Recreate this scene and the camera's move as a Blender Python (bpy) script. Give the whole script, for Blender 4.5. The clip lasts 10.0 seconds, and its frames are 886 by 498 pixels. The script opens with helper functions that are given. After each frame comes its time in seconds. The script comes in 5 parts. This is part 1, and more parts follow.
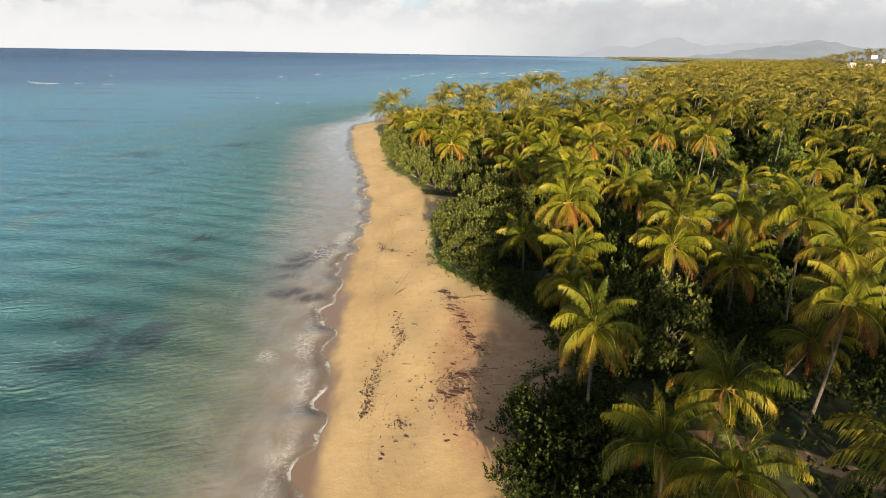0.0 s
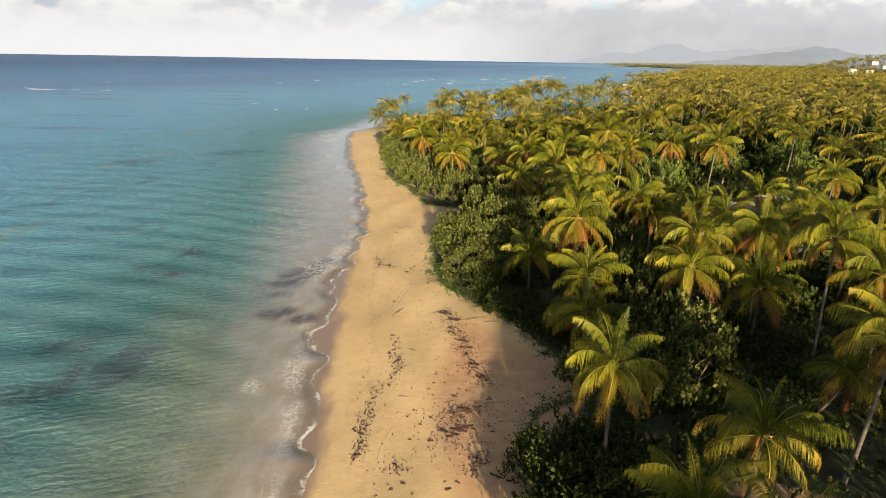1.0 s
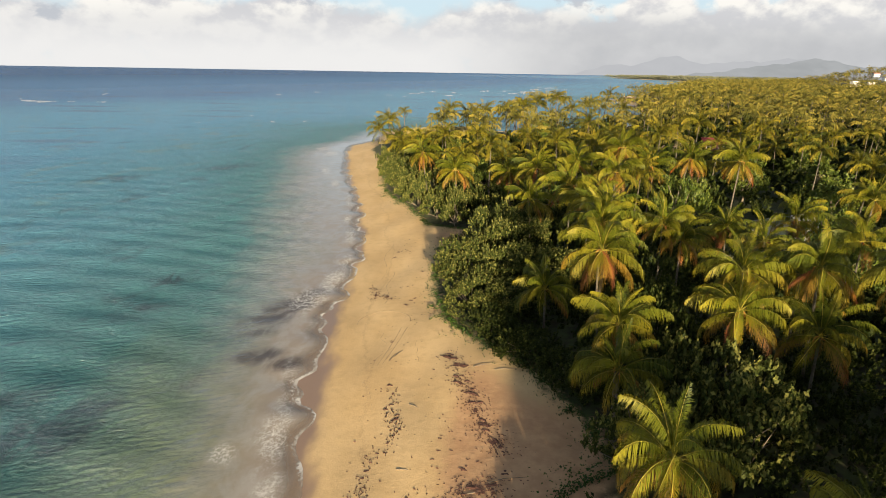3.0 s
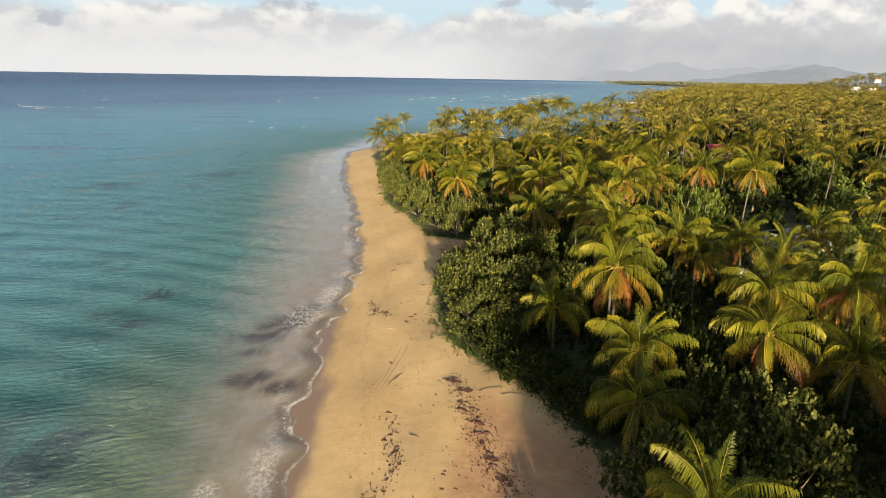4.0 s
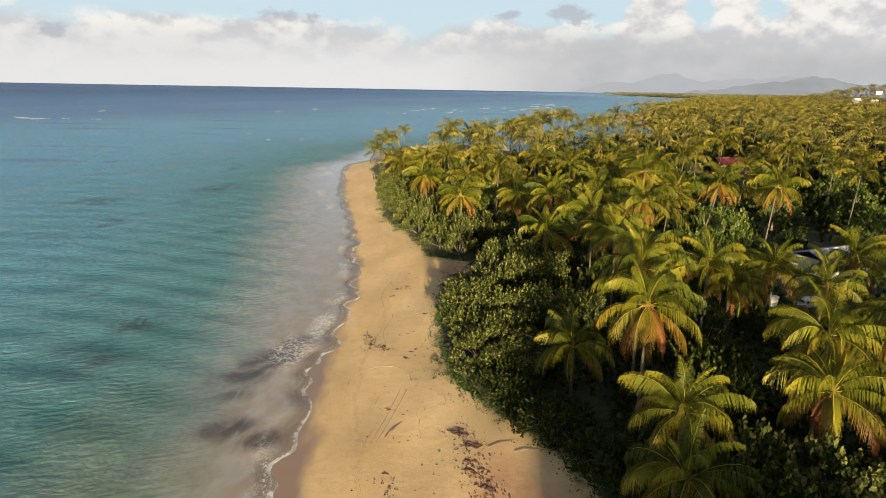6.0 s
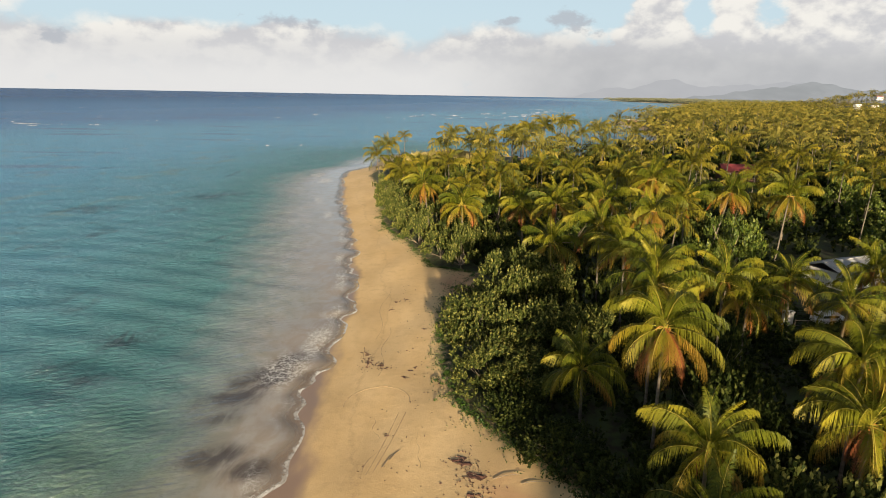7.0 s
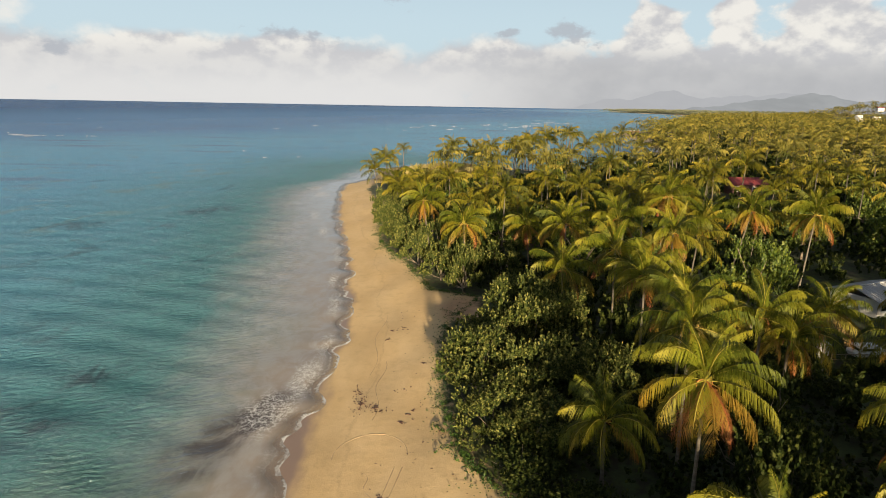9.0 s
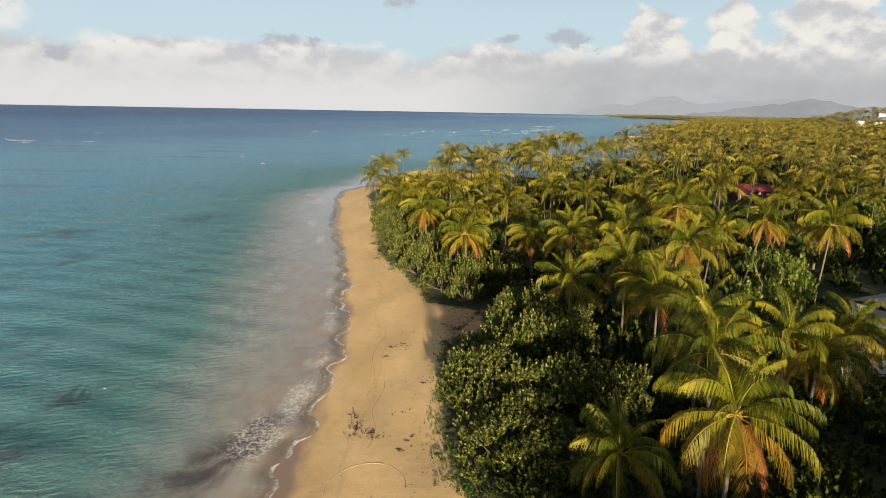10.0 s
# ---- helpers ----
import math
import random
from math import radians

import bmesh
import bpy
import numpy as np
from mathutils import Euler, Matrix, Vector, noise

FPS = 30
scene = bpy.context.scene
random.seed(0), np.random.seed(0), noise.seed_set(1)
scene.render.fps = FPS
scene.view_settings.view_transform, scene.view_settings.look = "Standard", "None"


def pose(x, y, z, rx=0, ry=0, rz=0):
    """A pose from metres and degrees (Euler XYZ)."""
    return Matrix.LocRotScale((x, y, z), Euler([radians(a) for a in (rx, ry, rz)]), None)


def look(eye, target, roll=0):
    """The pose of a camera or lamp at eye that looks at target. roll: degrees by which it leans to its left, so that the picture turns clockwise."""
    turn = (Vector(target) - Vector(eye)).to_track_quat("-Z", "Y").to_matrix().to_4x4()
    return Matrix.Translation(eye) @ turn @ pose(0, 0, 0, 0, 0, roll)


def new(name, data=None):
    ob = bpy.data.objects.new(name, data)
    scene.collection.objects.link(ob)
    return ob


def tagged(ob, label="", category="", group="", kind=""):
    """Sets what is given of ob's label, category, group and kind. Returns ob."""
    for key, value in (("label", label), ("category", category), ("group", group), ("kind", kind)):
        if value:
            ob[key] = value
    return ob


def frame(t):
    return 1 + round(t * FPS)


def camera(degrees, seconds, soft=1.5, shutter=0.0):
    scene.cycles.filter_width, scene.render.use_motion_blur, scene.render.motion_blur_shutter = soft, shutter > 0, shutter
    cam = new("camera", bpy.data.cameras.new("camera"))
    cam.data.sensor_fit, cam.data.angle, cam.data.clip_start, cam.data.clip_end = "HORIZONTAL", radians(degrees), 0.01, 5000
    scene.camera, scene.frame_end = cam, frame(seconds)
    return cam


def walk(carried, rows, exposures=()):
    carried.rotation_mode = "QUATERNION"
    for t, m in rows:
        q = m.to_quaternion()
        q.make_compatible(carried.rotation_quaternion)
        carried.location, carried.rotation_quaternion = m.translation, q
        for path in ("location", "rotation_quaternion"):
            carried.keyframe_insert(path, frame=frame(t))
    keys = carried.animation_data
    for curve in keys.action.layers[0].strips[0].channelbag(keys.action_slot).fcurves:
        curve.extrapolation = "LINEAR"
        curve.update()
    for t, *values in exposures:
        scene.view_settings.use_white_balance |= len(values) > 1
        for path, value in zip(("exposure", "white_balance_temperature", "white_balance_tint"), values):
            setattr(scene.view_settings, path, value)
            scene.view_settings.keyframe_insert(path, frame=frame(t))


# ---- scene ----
cam = camera(72.0, 10.0, 0.6)
ROWS = [  # seconds, x, y, z, pitch, roll, yaw
    (0.0, 0.05, -2.26, 29.15, -18.040, 0.904, -0.52),
    (1.0, 0.02, 2.60, 29.04, -17.515, 0.915, -0.52),
    (2.0, -0.15, 7.14, 28.91, -16.995, 0.925, -0.52),
    (3.0, -0.41, 11.35, 28.77, -16.480, 0.94, -0.52),
    (4.0, -0.67, 15.26, 28.65, -15.970, 0.955, -0.52),
    (5.0, -0.87, 18.90, 28.58, -15.470, 0.965, -0.52),
    (6.0, -1.01, 22.33, 28.55, -14.975, 0.975, -0.52),
    (7.0, -1.09, 25.63, 28.55, -14.485, 0.985, -0.51),
    (8.0, -1.14, 28.87, 28.58, -13.993, 0.99, -0.505),
    (9.0, -1.19, 32.20, 28.61, -13.503, 0.995, -0.50),
    (10.0, -1.25, 35.73, 28.62, -13.010, 1.0, -0.49),
]
walk(cam, [(t, pose(x, y, z, 90, 0, yaw) @ pose(0, 0, 0, pitch, 0, 0) @ pose(0, 0, 0, 0, 0, roll)) for t, x, y, z, pitch, roll, yaw in ROWS], [(0.0, 1.50), (2.5, 1.42), (5.0, 1.33), (7.5, 1.25), (10.0, 1.20)])

# ---- world, sun and exposure ----
SUN_ELEV, SUN_AZ = 10.0, 5.0  # degrees above the horizon; degrees to the right of straight behind
to_sun = Vector((math.sin(radians(SUN_AZ)) * math.cos(radians(SUN_ELEV)), -math.cos(radians(SUN_AZ)) * math.cos(radians(SUN_ELEV)), math.sin(radians(SUN_ELEV))))
sun_data = bpy.data.lights.new("sun", "SUN")
sun_data.energy, sun_data.angle, sun_data.color = 5.0, radians(1.2), (1.0, 0.80, 0.52)
sun_lamp = new("sun", sun_data)
sun_lamp.matrix_world = look(to_sun * 300, (0, 0, 0))


class Nodes:
    """A node tree with short ways to add and join nodes."""

    def __init__(self, tree):
        self.tree = tree
        tree.nodes.clear()

    def add(self, kind, ins=None, **props):
        n = self.tree.nodes.new(kind)
        if "operation" in props:
            n.operation = props["operation"]
        if "use_clamp" in props:
            n.use_clamp = props["use_clamp"]
        if "data_type" in props:
            n.data_type = props["data_type"]
        if "blend_type" in props:
            n.blend_type = props["blend_type"]
        if "interpolation_type" in props:
            n.interpolation_type = props["interpolation_type"]
        if "attribute_name" in props:
            n.attribute_name = props["attribute_name"]
        if "bands_direction" in props:
            n.bands_direction = props["bands_direction"]
        if "feature" in props:
            n.feature = props["feature"]
        for k, v in (ins or {}).items():
            self.put(n.inputs[k], v)
        return n

    def put(self, socket, v):
        if isinstance(v, bpy.types.NodeSocket):
            self.tree.links.new(v, socket)
        elif isinstance(v, (tuple, list)) and len(v) == 3 and socket.type == "RGBA":
            socket.default_value = (*v, 1)
        else:
            socket.default_value = v

    def math(self, op, a, b=0.0, c=0.0, clamp=False):
        n = self.add("ShaderNodeMath", operation=op, use_clamp=clamp)
        for s, v in zip(n.inputs, (a, b, c)):
            self.put(s, v)
        return n.outputs[0]

    def ramp(self, v, lo, hi, a=0.0, b=1.0):
        n = self.add("ShaderNodeMapRange", {0: v, 1: lo, 2: hi, 3: a, 4: b}, interpolation_type="SMOOTHSTEP")
        return n.outputs[0]

    def mix(self, f, a, b):
        n = self.add("ShaderNodeMix", data_type="RGBA")
        for s, v in zip((n.inputs[0], n.inputs[6], n.inputs[7]), (f, a, b)):
            self.put(s, v)
        return n.outputs[2]

    def noise(self, vec, scale, detail=3.0, rough=0.55, warp=0.0):
        ins = {"Scale": scale, "Detail": detail, "Roughness": rough, "Distortion": warp}
        if vec is not None:
            ins["Vector"] = vec
        return self.add("ShaderNodeTexNoise", ins).outputs[0]

    def scaled(self, vec, s, loc=(0, 0, 0), rot=(0, 0, 0)):
        return self.add("ShaderNodeMapping", {"Vector": vec, "Scale": s, "Location": loc, "Rotation": rot}).outputs[0]

    def attr(self, name):
        return self.add("ShaderNodeAttribute", attribute_name=name).outputs["Fac"]


def sky_world():
    w = bpy.data.worlds.new("sky")
    scene.world = w
    w.use_nodes = True
    g = Nodes(w.node_tree)
    sky = g.add("ShaderNodeTexSky")
    sky.sky_type, sky.sun_disc = "NISHITA", False
    sky.sun_elevation, sky.sun_rotation = radians(SUN_ELEV), radians(180 - SUN_AZ)
    sky.air_density, sky.dust_density = 1.0, 1.5
    blue = g.add("ShaderNodeMix", data_type="RGBA", blend_type="MULTIPLY")
    g.put(blue.inputs[0], 1.0), g.put(blue.inputs[6], sky.outputs[0]), g.put(blue.inputs[7], (0.034, 0.036, 0.041))
    d = g.add("ShaderNodeTexCoord").outputs["Generated"]
    sep = g.add("ShaderNodeSeparateXYZ", {0: d})
    ahead = g.math("MAXIMUM", sep.outputs[1], 0.08)
    u, v, z = g.math("DIVIDE", sep.outputs[0], ahead), g.math("DIVIDE", sep.outputs[2], ahead), sep.outputs[2]
    front = g.ramp(sep.outputs[1], 0.3, 0.5)

    def puff(cu, cv, ru, rv, slant=0.0):
        a = g.math("DIVIDE", g.math("SUBTRACT", u, cu), ru)
        b = g.math("DIVIDE", g.math("SUBTRACT", g.math("MULTIPLY_ADD", g.math("SUBTRACT", u, cu), -slant, v), cv), rv)
        r2 = g.math("ADD", g.math("MULTIPLY", a, a), g.math("MULTIPLY", b, b))
        return g.math("MULTIPLY", g.math("EXPONENT", g.math("MULTIPLY", r2, -1.0)), front)

    p = g.scaled(d, (1.0, 1.0, 1.5), (0.31, 0.0, 0.07))
    q = g.scaled(d, (1.0, 1.0, 1.5), (0.316, 0.0, 0.048))
    n1 = g.noise(p, 13.0, 6.0, 0.54)
    n2 = g.noise(q, 13.0, 6.0, 0.54)
    # towers of cumulus over the land, a long flat cloud and two small ones over the sea
    heaps = 0.0
    for cu, cv, ru, rv, w in ((0.335, 0.115, 0.055, 0.055, 0.52), (0.455, 0.125, 0.035, 0.050, 0.50), (0.60, 0.135, 0.095, 0.070, 0.62), (0.085, 0.085, 0.055, 0.040, 0.36), (-0.665, 0.15, 0.05, 0.07, 0.34), (0.76, 0.10, 0.14, 0.06, 0.40), (-0.23, 0.085, 0.10, 0.018, 0.34), (-0.44, 0.075, 0.09, 0.025, 0.26)):
        heaps = g.math("MULTIPLY_ADD", puff(cu, cv, ru, rv), w, heaps)
    low = g.ramp(z, 0.050, 0.115, 1.0, 0.0)
    high = g.ramp(z, 0.22, 0.5, 0.0, 0.17)
    thick = g.math("ADD", g.math("ADD", n1, high), g.math("MULTIPLY_ADD", low, 0.60, g.math("ADD", heaps, g.math("MULTIPLY_ADD", front, -0.10, -0.19))))
    over_land = g.math("MULTIPLY", g.ramp(u, 0.12, 0.28), front)
    mask = g.math("MULTIPLY_ADD", over_land, g.math("SUBTRACT", g.ramp(thick, 0.46, 0.60), g.ramp(thick, 0.38, 0.74)), g.ramp(thick, 0.38, 0.74))
    lit = g.ramp(g.math("SUBTRACT", n1, n2), -0.10, 0.10)
    lit = g.math("MULTIPLY", lit, g.ramp(v, 0.05, 0.10, 0.45, 1.0))
    cloud = g.mix(lit, (0.252, 0.252, 0.259), (0.375, 0.364, 0.341))
    cloud = g.mix(g.ramp(z, 0.01, 0.085, 0.95, 0.0), cloud, (0.333, 0.329, 0.324))
    gloom = g.math("MULTIPLY", g.math("MULTIPLY", g.ramp(u, -0.04, 0.26), g.ramp(v, 0.045, 0.10, 1.0, 0.0)), front)
    cloud = g.mix(g.math("MULTIPLY", gloom, g.ramp(n1, 0.25, 0.75, 1.0, 0.7)), cloud, (0.205, 0.208, 0.213))
    clear = g.mix(g.ramp(z, 0.10, 0.42, 0.85, 0.0), blue.outputs[2], (0.265, 0.330, 0.366))
    col = g.mix(mask, clear, cloud)
    wisps = g.noise(g.scaled(d, (1.0, 1.0, 1.8), (0.7, 0.2, 0.4)), 30.0, 5.0, 0.62)
    small_ones = g.math("MULTIPLY", puff(-0.225, 0.098, 0.10, 0.014, -0.10), 0.72)
    for cu, cv, ru, rv, slant in ((0.206, 0.108, 0.042, 0.020, -0.25), (-0.064, 0.163, 0.030, 0.022, -0.3), (0.115, 0.108, 0.028, 0.009, 0.0), (-0.60, 0.075, 0.03, 0.012, 0.0)):
        small_ones = g.math("MAXIMUM", small_ones, puff(cu, cv, ru, rv, slant))
    torn_edge = g.math("MULTIPLY_ADD", g.math("SUBTRACT", wisps, 0.5), 2.6, small_ones)
    col = g.mix(g.math("MULTIPLY", g.ramp(torn_edge, 0.38, 0.95, 0.0, 0.80), g.ramp(small_ones, 0.10, 0.30)), col, (0.195, 0.207, 0.226))
    bg = g.add("ShaderNodeBackground", {0: col, 1: 1.0})
    out = g.add("ShaderNodeOutputWorld")
    g.tree.links.new(bg.outputs[0], out.inputs[0])


sky_world()

# ---- materials ----
MATS = {}


def material(name):
    m = bpy.data.materials.new(name)
    m.use_nodes = True
    MATS[name] = m
    g = Nodes(m.node_tree)
    out = g.add("ShaderNodeOutputMaterial")
    return m, g, out


def leaf_material(name, dark, light, tip=None, glow=0.24, rough=0.5, per_island=False, gloss=0.35, patch=0.55, rib=None, crown=False):
    """Leaf with a lit and a translucent side; the hue varies from leaf to leaf, and in a whole crown from frond to frond."""
    m, g, out = material(name)
    isl = g.add("ShaderNodeNewGeometry").outputs["Random Per Island"]
    rnd = isl if per_island else g.add("ShaderNodeObjectInfo").outputs["Random"]
    along = g.attr("along")
    if crown:  # whole numbers carry the tone of the frond, the rest the way along it
        rnd = g.math("DIVIDE", g.math("FLOOR", along), 16.0)
        along = g.math("FRACT", along)
    pos = g.add("ShaderNodeNewGeometry").outputs["Position"]
    big = g.ramp(g.noise(pos, patch, 2.0), 0.35, 0.65)
    own, leaf, spread = (0.62, 0.16, 0.22) if crown else (0.5, 0.3, 0.3)
    f = g.math("ADD", g.math("MULTIPLY", rnd, own), g.math("MULTIPLY_ADD", isl, leaf, g.math("MULTIPLY", big, spread)), clamp=True)
    col = g.mix(f, dark, light)
    if tip:
        col = g.mix(g.math("MULTIPLY", g.ramp(along, 0.35, 1.0), g.ramp(rnd, 0.15, 0.9)), col, tip)
    if rib:
        col = g.mix(g.ramp(along, 1.3, 1.5), col, rib)
    b = g.add("ShaderNodeBsdfPrincipled", {"Base Color": col, "Roughness": rough, "Specular IOR Level": gloss})
    t = g.add("ShaderNodeBsdfTranslucent", {"Color": col})
    mx = g.add("ShaderNodeMixShader", {0: glow, 1: b.outputs[0], 2: t.outputs[0]})
    g.tree.links.new(mx.outputs[0], out.inputs[0])
    return m


FROND = leaf_material("frond_green", (0.024, 0.046, 0.005), (0.190, 0.200, 0.014), (0.27, 0.235, 0.018), gloss=0.2, rib=(0.36, 0.31, 0.05))
FROND_LOW = leaf_material("frond_lime", (0.075, 0.095, 0.008), (0.28, 0.24, 0.018), (0.31, 0.19, 0.02), gloss=0.2, rib=(0.40, 0.33, 0.06))
# distance haze is mixed into this leaf colour: paler and greyer than near leaves
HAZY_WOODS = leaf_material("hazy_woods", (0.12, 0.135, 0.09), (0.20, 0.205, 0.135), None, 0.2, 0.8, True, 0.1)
FROND_OLD = leaf_material("frond_yellow", (0.22, 0.14, 0.018), (0.33, 0.20, 0.025), (0.32, 0.085, 0.022))
FROND_DEAD = leaf_material("frond_dead", (0.20, 0.055, 0.018), (0.32, 0.13, 0.05), None, 0.2, 0.8)
CROWN = leaf_material("crown_green", (0.018, 0.032, 0.005), (0.205, 0.185, 0.015), (0.28, 0.215, 0.020), crown=True, gloss=0.2)
GROVE = leaf_material("grove_green", (0.034, 0.046, 0.011), (0.285, 0.245, 0.042), (0.35, 0.275, 0.050), 0.3, 0.6, gloss=0.2, patch=0.13, crown=True)
SEAGRAPE = leaf_material("sea_grape_leaf", (0.016, 0.030, 0.006), (0.080, 0.098, 0.020), (0.220, 0.215, 0.055), 0.25, 0.6, True, 0.14)
BROADLEAF = leaf_material("broad_leaf", (0.030, 0.060, 0.008), (0.13, 0.175, 0.020), (0.18, 0.20, 0.03), 0.3, 0.5, True)
# leaf green deepened so that gaps under the palms read as shaded
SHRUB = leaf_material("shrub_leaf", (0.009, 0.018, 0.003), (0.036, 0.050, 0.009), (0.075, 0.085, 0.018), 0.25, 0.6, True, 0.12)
VINE = leaf_material("vine_leaf", (0.03, 0.065, 0.010), (0.07, 0.125, 0.02), None, 0.25, 0.5, True)
GRASS = leaf_material("dry_grass", (0.16, 0.14, 0.05), (0.34, 0.27, 0.10), None, 0.2, 0.8, True)


def surface(name, a, b, scale=1.0, rough=0.8, bump=0.3, bump_scale=12.0, stretch=(1, 1, 1), metallic=0.0):
    """A plain surface of two tones, with stains and a fine grain."""
    m, g, out = material(name)
    pos = g.scaled(g.add("ShaderNodeTexCoord").outputs["Object"], stretch)
    n = g.noise(pos, scale, 4.0)
    fine = g.noise(pos, bump_scale, 3.0)
    rnd = g.add("ShaderNodeObjectInfo").outputs["Random"]
    f = g.math("ADD", g.ramp(n, 0.3, 0.7, 0.0, 0.7), g.math("MULTIPLY", g.math("ADD", rnd, fine), 0.2), clamp=True)
    bp = g.add("ShaderNodeBump", {"Strength": bump, "Distance": 0.05, "Height": fine})
    s = g.add("ShaderNodeBsdfPrincipled", {"Base Color": g.mix(f, a, b), "Roughness": rough, "Metallic": metallic, "Normal": bp.outputs[0]})
    g.tree.links.new(s.outputs[0], out.inputs[0])
    return m


TRUNK = surface("palm_bark", (0.06, 0.05, 0.04), (0.15, 0.13, 0.10), 1.2, 0.9, 0.6, 9.0, (1, 1, 6))
BARK = surface("branch_bark", (0.10, 0.075, 0.05), (0.24, 0.20, 0.15), 2.0, 0.9, 0.5)
FRUIT = surface("coconut_stalk", (0.35, 0.10, 0.02), (0.45, 0.22, 0.05), 4.0, 0.6)
WEED = surface("seaweed", (0.060, 0.027, 0.019), (0.150, 0.070, 0.046), 3.0, 0.8, 0.8, 20.0)
TRACK = surface("sand_ridge", (0.38, 0.26, 0.14), (0.48, 0.34, 0.19), 2.0, 0.95, 0.4)
ROOF_GREY = surface("grey_roof", (0.30, 0.31, 0.32), (0.46, 0.46, 0.46), 0.7, 0.55, 0.3, 6.0, (6, 0.5, 1))
ROOF_RED = surface("red_roof", (0.13, 0.022, 0.026), (0.19, 0.034, 0.036), 0.7, 0.6, 0.3, 6.0, (6, 0.5, 1))
PLASTER = surface("white_plaster", (0.58, 0.56, 0.52), (0.78, 0.76, 0.72), 0.6, 0.9)
PLASTER_DARK = surface("maroon_plaster", (0.12, 0.055, 0.05), (0.18, 0.09, 0.08), 0.6, 0.9)
PLASTER_BROWN = surface("brown_plaster", (0.17, 0.125, 0.10), (0.25, 0.19, 0.15), 0.6, 0.9)
DARK_GLASS = surface("window_glass", (0.02, 0.025, 0.03), (0.05, 0.055, 0.06), 0.6, 0.15, 0.05)


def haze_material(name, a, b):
    """A far ridge that glows evenly, the distance haze put into its colour."""
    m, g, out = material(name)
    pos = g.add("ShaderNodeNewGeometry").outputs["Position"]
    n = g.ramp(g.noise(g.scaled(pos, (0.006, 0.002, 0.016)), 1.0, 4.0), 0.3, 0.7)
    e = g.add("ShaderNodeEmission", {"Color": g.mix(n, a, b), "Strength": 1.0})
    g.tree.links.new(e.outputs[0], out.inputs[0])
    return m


# grey tones carry the haze; the ridges take no light of their own
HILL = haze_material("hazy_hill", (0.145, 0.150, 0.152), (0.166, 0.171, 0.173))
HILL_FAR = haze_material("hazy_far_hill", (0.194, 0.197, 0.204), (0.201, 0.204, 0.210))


def ground_material():
    m, g, out = material("sand_and_soil")
    pos = g.add("ShaderNodeNewGeometry").outputs["Position"]
    sd, ve, soil_shade = g.attr("shore"), g.attr("green"), g.attr("soil_shade")
    broad = g.noise(g.scaled(pos, (0.16, 0.07, 0.16)), 1.0, 4.0, 0.6)
    mid = g.noise(pos, 0.9, 5.0, 0.62)
    fine = g.noise(pos, 9.0, 4.0, 0.65)
    sand = g.mix(g.ramp(broad, 0.3, 0.7), (0.60, 0.415, 0.200), (0.70, 0.505, 0.262))
    sand = g.mix(g.ramp(mid, 0.45, 0.8, 0.0, 0.40), sand, (0.44, 0.295, 0.145))
    sand = g.mix(g.ramp(fine, 0.5, 0.8, 0.0, 0.35), sand, (0.33, 0.21, 0.10))
    damp = g.math("MULTIPLY_ADD", g.math("SUBTRACT", broad, 0.5), 6.0, sd)
    flat = g.ramp(g.add("ShaderNodeSeparateXYZ", {0: pos}).outputs[1], 55.0, 100.0, 0.0, 1.5)
    wetness = g.ramp(g.math("ADD", damp, flat), 1.4, 3.2, 1.0, 0.0)
    tide = g.math("ABSOLUTE", g.math("SUBTRACT", g.math("MULTIPLY_ADD", g.math("SUBTRACT", mid, 0.5), 1.2, damp), 5.4))
    sand = g.mix(g.math("MULTIPLY", g.ramp(tide, 0.0, 0.30, 0.26, 0.0), g.ramp(fine, 0.4, 0.55)), sand, (0.28, 0.17, 0.09))
    sand = g.mix(wetness, sand, (0.30, 0.205, 0.145))
    red = g.mix(g.ramp(mid, 0.3, 0.7), (0.45, 0.265, 0.138), (0.56, 0.350, 0.188))
    # reddened patches paint tree and bush shade onto the sand; the path is earth
    sand = g.mix(g.ramp(g.math("ADD", soil_shade, g.math("MULTIPLY_ADD", mid, 0.5, -0.25)), 0.25, 0.75), sand, red)
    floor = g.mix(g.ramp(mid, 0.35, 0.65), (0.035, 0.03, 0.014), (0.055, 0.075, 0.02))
    floor = g.mix(g.ramp(g.math("ADD", soil_shade, g.math("MULTIPLY_ADD", mid, 0.6, -0.3)), 0.55, 0.85), floor, red)
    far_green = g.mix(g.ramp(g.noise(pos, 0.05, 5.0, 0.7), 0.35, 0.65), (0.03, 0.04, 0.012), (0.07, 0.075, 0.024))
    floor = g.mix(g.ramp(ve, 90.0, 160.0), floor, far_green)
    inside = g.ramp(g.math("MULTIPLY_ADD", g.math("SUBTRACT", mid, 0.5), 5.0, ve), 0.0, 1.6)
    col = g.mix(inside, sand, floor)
    rough = g.math("MULTIPLY_ADD", wetness, -0.62, 0.95)
    h = g.math("ADD", g.math("MULTIPLY", mid, 0.6), g.math("MULTIPLY", fine, 0.25))
    bp = g.add("ShaderNodeBump", {"Strength": g.math("MULTIPLY_ADD", wetness, -0.3, 0.4), "Distance": 0.16, "Height": h})
    s = g.add("ShaderNodeBsdfPrincipled", {"Base Color": col, "Roughness": rough, "Normal": bp.outputs[0]})
    g.tree.links.new(s.outputs[0], out.inputs[0])
    return m


